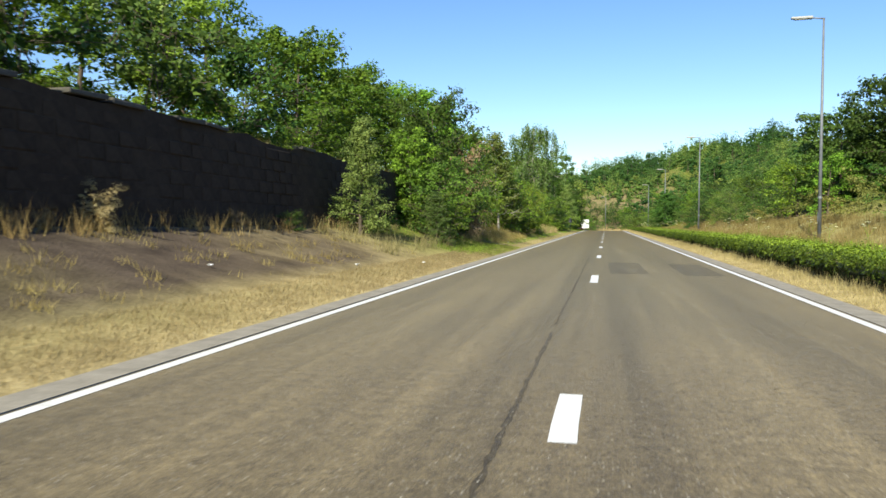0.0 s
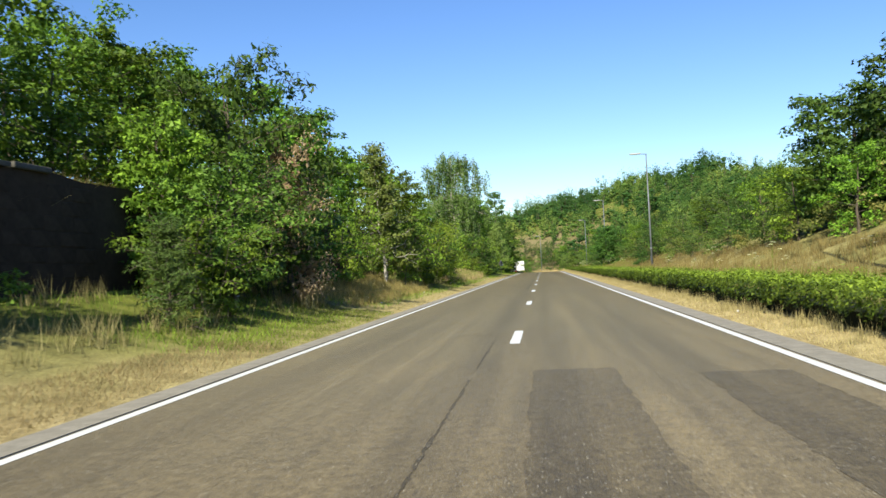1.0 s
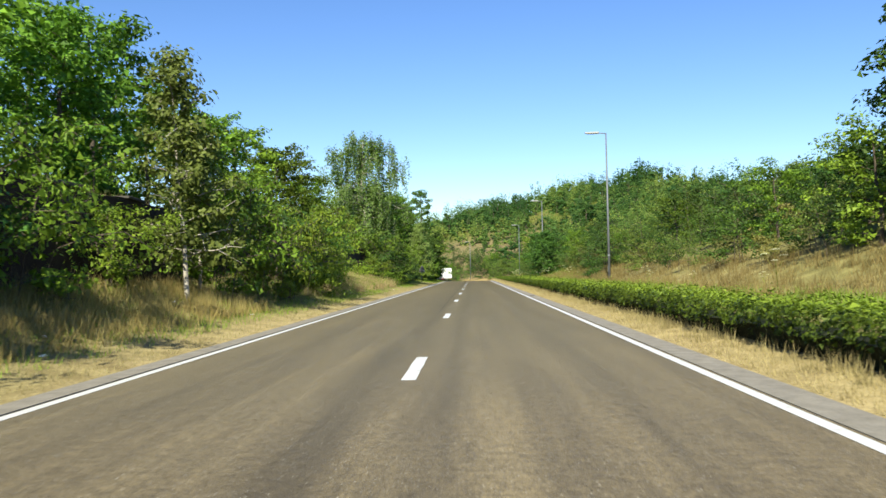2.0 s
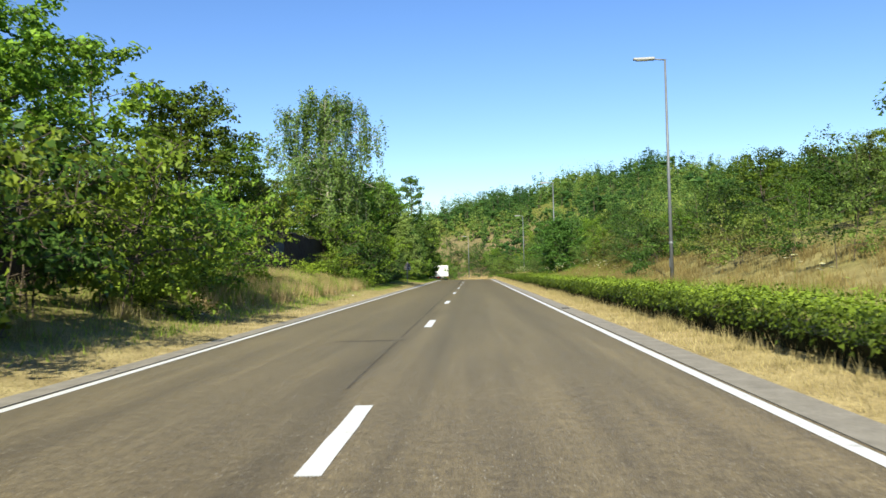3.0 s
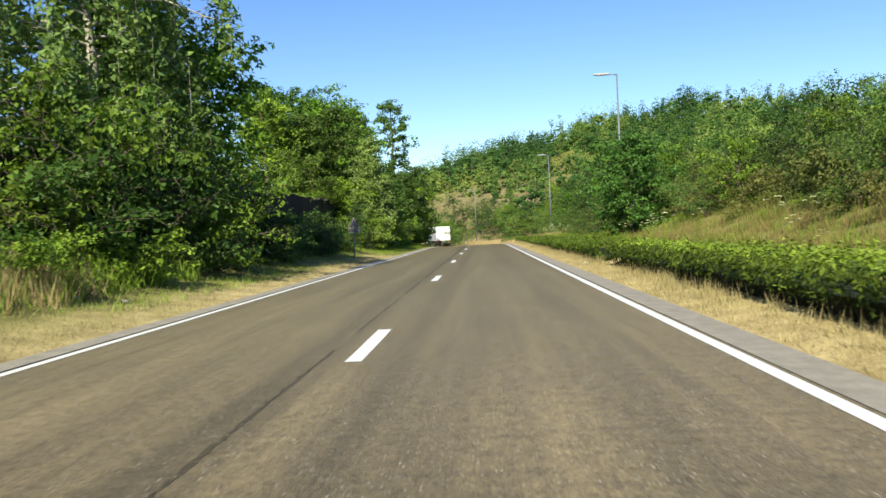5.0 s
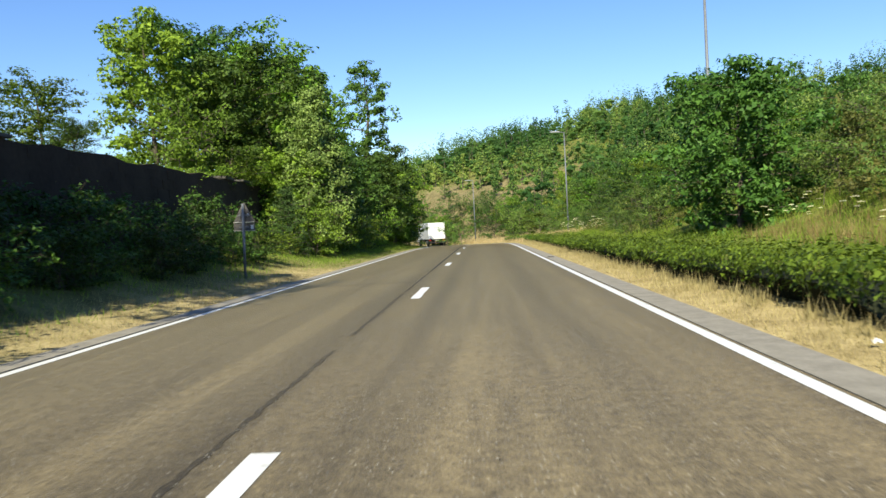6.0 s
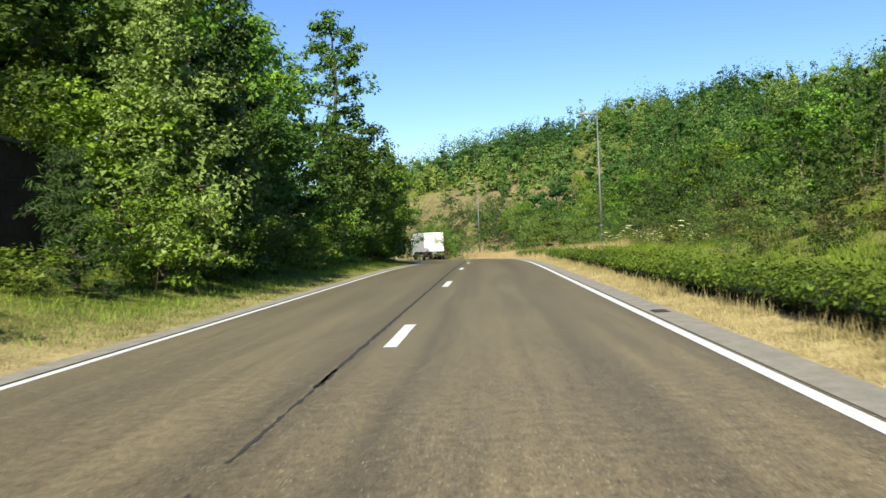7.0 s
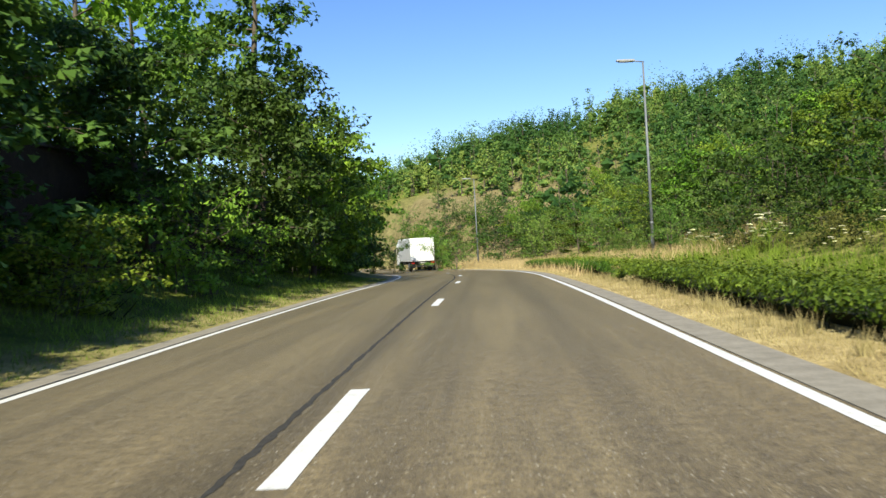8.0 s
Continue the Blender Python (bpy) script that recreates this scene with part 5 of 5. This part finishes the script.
grass("tall_grass", "rank green grass behind the hedge", L_GRASS, 38, 29000, (100, 200), (6.6, 13.0), 0.34, 0.010, 0.35, 0.0, 0.15)
grass("tall_grass", "rank green grass behind the hedge", L_GRASS, 56, 18000, (6, 100), (6.5, 8.8), 0.28, 0.010, 0.35, 0.0, 0.15)
grass("tall_grass", "dry stalks under the hedge front", L_STRAW, 39, 11000, (4, 165), (4.45, 4.95), 0.25, 0.006, 0.25, 0.0, 0.08)
grass("tall_grass", "dry grass hanging over the wall top", L_STRAW, 41, 14000, (4, 172), (-10.3, -9.2), 0.4, 0.009, 0.5)
grass("tall_grass", "ragged dry grass on the wall edge", L_DRY, 58, 9000, (2, 45), (-9.75, -9.05), 0.3, 0.008, 0.6, 0.0, 0.1)
grass("dry_grass", "thin dry weeds on bare soil", L_DRY, 54, 2600, (2, 24), (-8.6, -5.5), 0.16, 0.006, 0.5, 0.1, 0.1)
grass("tall_grass", "brown dry grass on the sunlit bank", L_DRY, 55, 9000, (41, 56), (-8.4, -5.2), 0.35, 0.007, 0.35, 0.0, 0.14)
grass("tall_grass", "dry weeds along the wall foot", L_DRY, 57, 1800, (4, 27), (-8.75, -8.1), 0.45, 0.007, 0.3, 0.0, 0.1)
grass("tall_grass", "straw grass on the outside of the bend", L_STRAW, 40, 14000, (165, 240), (4.3, 12), 0.5, 0.014, 0.3)


# ---- street lamps ----
def street_lamp(m, turn_label="tall grey steel street lamp with one flat lantern"):
    lamp = thing("street_lamp", m, turn_label, "street lamp", "street lamps along the road")
    part("pole", cyl(bmesh.new(), (0, 0, -0.5), (0, 0, 9.45), 0.088, 0.042, 16), M_STEEL, lamp, smooth=True)
    part("arm", cyl(bmesh.new(), (0.05, 0, 9.44), (-0.55, 0, 9.50), 0.035, 0.03, 10), M_STEEL, lamp, smooth=True)
    head = bmesh.new()
    box(head, -1.35, -0.45, -0.14, 0.14, 9.45, 9.57, 0.035)
    for q in head.verts:
        if q.co.x < -1.0:
            q.co.y *= 0.75
            q.co.z = 9.47 + (q.co.z - 9.45) * 0.75
    lantern = part("lantern", head, M_LANTERN, lamp, "flat grey lantern head")
    part("lamp_glass", boxed(-1.22, -0.72, -0.09, 0.09, 9.435, 9.456, 0.006), M_CREAM, lantern, "pale lamp cover")
    part("service_door", boxed(-0.092, -0.07, -0.05, 0.05, 0.55, 0.95, 0.006), M_STEEL, lamp)
    part("collar", cyl(bmesh.new(), (0, 0, 1.56), (0, 0, 1.66), 0.095, 0.08, 14), M_STEEL, lamp)
    return lamp


first = street_lamp(pose(9.5, 37.4, 0.88))
for x, y, rz in ((9.5, 83.5, 0), (9.55, 131.2, 0), (9.3, 176.3, 12), (0.2, 225.0, 20), (9.5, -9.0, 0)):
    copy_thing(first, pose(x, y, gz(x, y), 0, 0, rz))


# ---- road sign seen from behind ----
def road_sign(m):
    sign = thing("road_sign", m, "grey-backed triangular road sign with a plate below", "road sign")
    part("post", cyl(bmesh.new(), (0, 0, -0.4), (0, 0, 2.02), 0.036, 0.036, 12), M_STEEL, sign, smooth=True)
    bm = bmesh.new()
    c = [(-0.33, 1.52), (0.33, 1.52), (0.0, 2.09)]
    vs = [bm.verts.new((x, yy, z)) for yy in (0.045, 0.06) for x, z in c]
    bm.faces.new(vs[:3]), bm.faces.new(vs[3:][::-1])
    for k in range(3):
        bm.faces.new((vs[k], vs[(k + 1) % 3], vs[3 + (k + 1) % 3], vs[3 + k]))
    bmesh.ops.bevel(bm, geom=[e for e in bm.edges if abs(e.verts[0].co.y - e.verts[1].co.y) > 0.01], offset=0.04, segments=3, affect="EDGES")
    plate = part("triangle_plate", bm, M_SIGNBACK, sign, "bare grey back of a triangular plate")
    part("sticker", boxed(0.09, 0.16, 0.041, 0.045, 1.69, 1.75), M_WHITE, plate, "small white sticker")
    part("rim", boxed(-0.32, 0.32, 0.033, 0.045, 1.515, 1.54, 0.003), M_CREAM, plate, "pale folded rim")
    low = part("sub_plate", boxed(-0.32, 0.32, 0.045, 0.06, 1.29, 1.50, 0.004), M_SIGNBACK, sign, "grey back of a rectangular plate")
    part("sticker", boxed(0.20, 0.28, 0.041, 0.045, 1.34, 1.45), M_WHITE, low, "white sticker")
    part("rim", boxed(-0.32, 0.32, 0.033, 0.045, 1.29, 1.31, 0.003), M_CREAM, low, "pale folded rim")
    for z in (1.40, 1.72):
        part("bracket", boxed(-0.15, 0.15, 0.03, 0.045, z - 0.02, z + 0.02), M_STEEL, sign)
    return sign


road_sign(pose(-5.15, 123.5, gz(-5.15, 123.5), 0, 1.0, -14))


# ---- truck in the bend ----
def truck(m):
    t = thing("truck", m, "white box truck with grey side walls driving into the bend", "truck")
    part("cargo_box", boxed(-1.25, 1.25, 0.0, 6.6, 1.05, 3.42, 0.03), M_WHITE, t, "white cargo box")
    for sx in (-1, 1):
        part("side_wall", boxed(*sorted((sx * 1.25, sx * 1.262)), 0.15, 6.45, 1.15, 3.30, 0.004), M_GREYTARP, t, "pale grey side wall")
    for sx in (-1, 1):
        d = part("rear_door", boxed(*sorted((sx * 0.015, sx * 1.18)), -0.03, 0.0, 1.15, 3.34, 0.01), M_WHITE, t)
        part("lock_bar", cyl(bmesh.new(), (sx * 0.25, -0.045, 1.2), (sx * 0.25, -0.045, 3.28), 0.016, 0.016, 8), M_STEEL, d)
        part("tail_light", boxed(*sorted((sx * 0.85, sx * 1.18)), -0.05, 0.0, 0.80, 0.94, 0.01), M_RED, t, "red tail light")
        part("mudguard", boxed(*sorted((sx * 0.72, sx * 1.22)), 0.35, 0.38, 0.35, 0.95), M_RUBBER, t)
    part("chassis", boxed(-0.45, 0.45, 0.1, 8.4, 0.72, 1.04, 0.02), M_CHASSIS, t)
    part("underrun_bar", boxed(-1.15, 1.15, 0.02, 0.12, 0.48, 0.62, 0.01), M_CHASSIS, t)
    part("number_plate", boxed(-0.26, 0.26, -0.02, 0.01, 0.82, 0.93, 0.004), M_CREAM, t)
    for y in (1.5, 6.9):
        for sx in (-1, 1):
            w = bmesh.new()
            cyl(w, (sx * 0.85, y, 0.5), (sx * 1.2, y, 0.5), 0.5, 0.5, 22)
            bmesh.ops.bevel(w, geom=[e for e in w.edges if len(e.link_faces) == 2 and e.calc_face_angle(0) > 1.2], offset=0.05, segments=2, affect="EDGES")
            wheel = part("wheel", w, M_RUBBER, t, "black tyre")
            part("rim", cyl(bmesh.new(), (sx * 1.195, y, 0.5), (sx * 1.225, y, 0.5), 0.28, 0.24, 18), M_STEEL, wheel)
    cab = bmesh.new()
    box(cab, -1.2, 1.2, 6.75, 8.6, 0.62, 3.0, 0.12)
    for q in cab.verts:
        if q.co.y > 7.6 and q.co.z > 1.8:
            q.co.y -= 0.25
    cab = part("cab", cab, M_WHITE, t, "white driver's cab")
    for sx in (-1, 1):
        part("side_window", boxed(*sorted((sx * 1.195, sx * 1.208)), 7.15, 8.0, 1.85, 2.6, 0.005), M_GLASS_DARK, cab)
        part("mirror", boxed(*sorted((sx * 1.3, sx * 1.5)), 8.1, 8.18, 1.8, 2.4, 0.02), M_CHASSIS, cab)
        part("mirror_arm", cyl(bmesh.new(), (sx * 1.15, 8.1, 2.1), (sx * 1.35, 8.14, 2.1), 0.015, 0.015, 6), M_CHASSIS, cab)
    part("deflector", boxed(-1.1, 1.1, 6.9, 7.9, 3.0, 3.28, 0.12), M_WHITE, cab)
    return t


ts = 218.0
tp = road_point(ts, 1.6)
truck(pose(tp.x, tp.y, tp.z + 0.002, 0, 0, math.degrees((ts - BEND) / RADIUS)))


# ---- flowers and litter ----
def umbel(m):
    rng = np.random.default_rng(3)
    u = thing("wild_carrot", m, "white flowering wild carrot plant in the grass", "wildflower", "wild carrots behind the hedge")
    t = Tubes()
    t.add([np.array((0, 0, -0.1)), np.array((0.02, 0, 0.5)), np.array((0.0, 0.03, 1.0))], 0.008, 0.004, 4)
    heads = [(0, 0.03, 1.02, 0.085)]
    for k in range(3):
        a = k * 2.1
        p = np.array((0.2 * math.cos(a), 0.2 * math.sin(a), 0.82 + 0.06 * k))
        t.add([np.array((0.01, 0.01, 0.55)), p], 0.005, 0.003, 3)
        heads.append((*p, 0.06))
    mesh_object("stem", t.v, t.f, L_GRASS, u)
    for x, y, z, r in heads:
        n = 60
        a, q = rng.uniform(0, 6.28, n), r * np.sqrt(rng.random(n))
        pos = np.stack([x + q * np.cos(a), y + q * np.sin(a), z + 0.02 - q * q * 1.5 + rng.normal(size=n) * 0.004], 1)
        mesh_object("flower_head", *leaf_quads(rng, pos, 0.035, 0.9, 2.0), L_UMBEL, u, "white flower umbel")
    return u


rng = random.Random(8)
spots = [(rng.uniform(6.9, 8.8), rng.uniform(144, 162)) for _ in range(22)] + [(rng.uniform(7.5, 10.5), rng.uniform(86, 125)) for _ in range(16)] + [(rng.uniform(7.5, 10.5), rng.uniform(20, 80)) for _ in range(14)]
u0 = None
for x, y in spots:
    m = pose(x, y, gz(x, y), rng.uniform(-6, 6), rng.uniform(-6, 6), rng.uniform(0, 360)) @ Matrix.Scale(rng.uniform(0.5, 1.2), 4)
    if u0 is None:
        u0 = umbel(pose(x, y, gz(x, y)))
    else:
        copy_thing(u0, m)


def litter(x, y, w, d, seed):
    r = random.Random(seed)
    bm = bmesh.new()
    bmesh.ops.create_grid(bm, x_segments=4, y_segments=3, size=0.5)
    for q in bm.verts:
        q.co = Vector((q.co.x * w + r.uniform(-0.01, 0.01), q.co.y * d + r.uniform(-0.01, 0.01), r.uniform(0.0, 0.05)))
    bmesh.ops.solidify(bm, geom=bm.faces[:], thickness=0.004)
    ob = part("litter", bm, M_LITTER, None)
    ob.matrix_basis = pose(x, y, gz(x, y) + 0.03, 0, 0, r.uniform(0, 360))
    tagged(ob, "crumpled scrap of white litter in dry grass", "litter", "scraps of litter on the verge")


for k in range(16):
    litter(rng.uniform(-7.5, -4.6), rng.uniform(8, 130), rng.uniform(0.05, 0.12), rng.uniform(0.05, 0.09), k)
for k in range(5):
    litter(rng.uniform(4.4, 5.1), rng.uniform(30, 130), rng.uniform(0.04, 0.08), rng.uniform(0.03, 0.06), 50 + k)


# ---- drain grates in the right gutter ----
def drain(s):
    d = thing("drain_grate", pose(3.80, s, 0.012), "cast iron drain grate set in the gutter", "drain grate", "drain grates in the gutter")
    part("grate_frame", boxed(-0.12, 0.12, -0.19, 0.19, 0.0, 0.006), M_CHASSIS, d)
    for k in range(6):
        part("grate_bar", boxed(-0.10, 0.10, -0.16 + k * 0.064 - 0.012, -0.16 + k * 0.064 + 0.012, 0.006, 0.014), M_TAR, d)
    return d


for s in (73.6, 132.5):
    drain(s)


# ---- loose stone chips on the asphalt ----
def chips(label, mat, seed, n, low, high):
    rng = np.random.default_rng(seed)
    s = rng.uniform(-2, 165, n)
    lane = rng.choice([-1.9, -0.75, 0.35, 1.75, 2.9], n, p=[0.2, 0.2, 0.2, 0.28, 0.12])
    o = np.clip(lane + rng.normal(size=n) * 0.42, -3.3, 3.3)
    patch = np.array([noise.noise((a * 0.15, b * 0.8, 4)) for a, b in zip(s, o)])
    keep = rng.random(n) < 0.55 + 1.2 * patch
    s, o = s[keep], o[keep]
    n = len(s)
    x, y = o.copy(), s.copy()
    past = s > BEND
    a = (s - BEND) / RADIUS
    x[past], y[past] = (-RADIUS + np.cos(a) * (RADIUS + o))[past], (BEND + np.sin(a) * (RADIUS + o))[past]
    z = np.array([road_z(q) for q in s])
    r = rng.uniform(low, high, n)
    turn = rng.uniform(0, 2 * math.pi, n)
    ring = []
    for k in range(3):
        an = turn + 2.1 * k
        ring.append(np.stack([x + r * np.cos(an), y + r * np.sin(an), z - 0.001], 1))
    peak = np.stack([x + r * 0.3 * rng.normal(size=n), y + r * 0.3 * rng.normal(size=n), z + r * rng.uniform(0.6, 1.1, n)], 1)
    v = np.stack(ring + [peak], 1).reshape(-1, 3)
    b = 4 * np.arange(n)[:, None]
    f = np.concatenate([b + np.array((0, 1, 3)), b + np.array((1, 2, 3)), b + np.array((2, 0, 3))])
    tagged(mesh_object("gravel", v, f, mat), label, "gravel", kind="stuff")


chips("pale loose stone chips scattered on the asphalt", M_CHIP, 71, 24000, 0.002, 0.0048)
chips("dark loose stone chips scattered on the asphalt", M_RUBBER, 72, 16000, 0.003, 0.007)
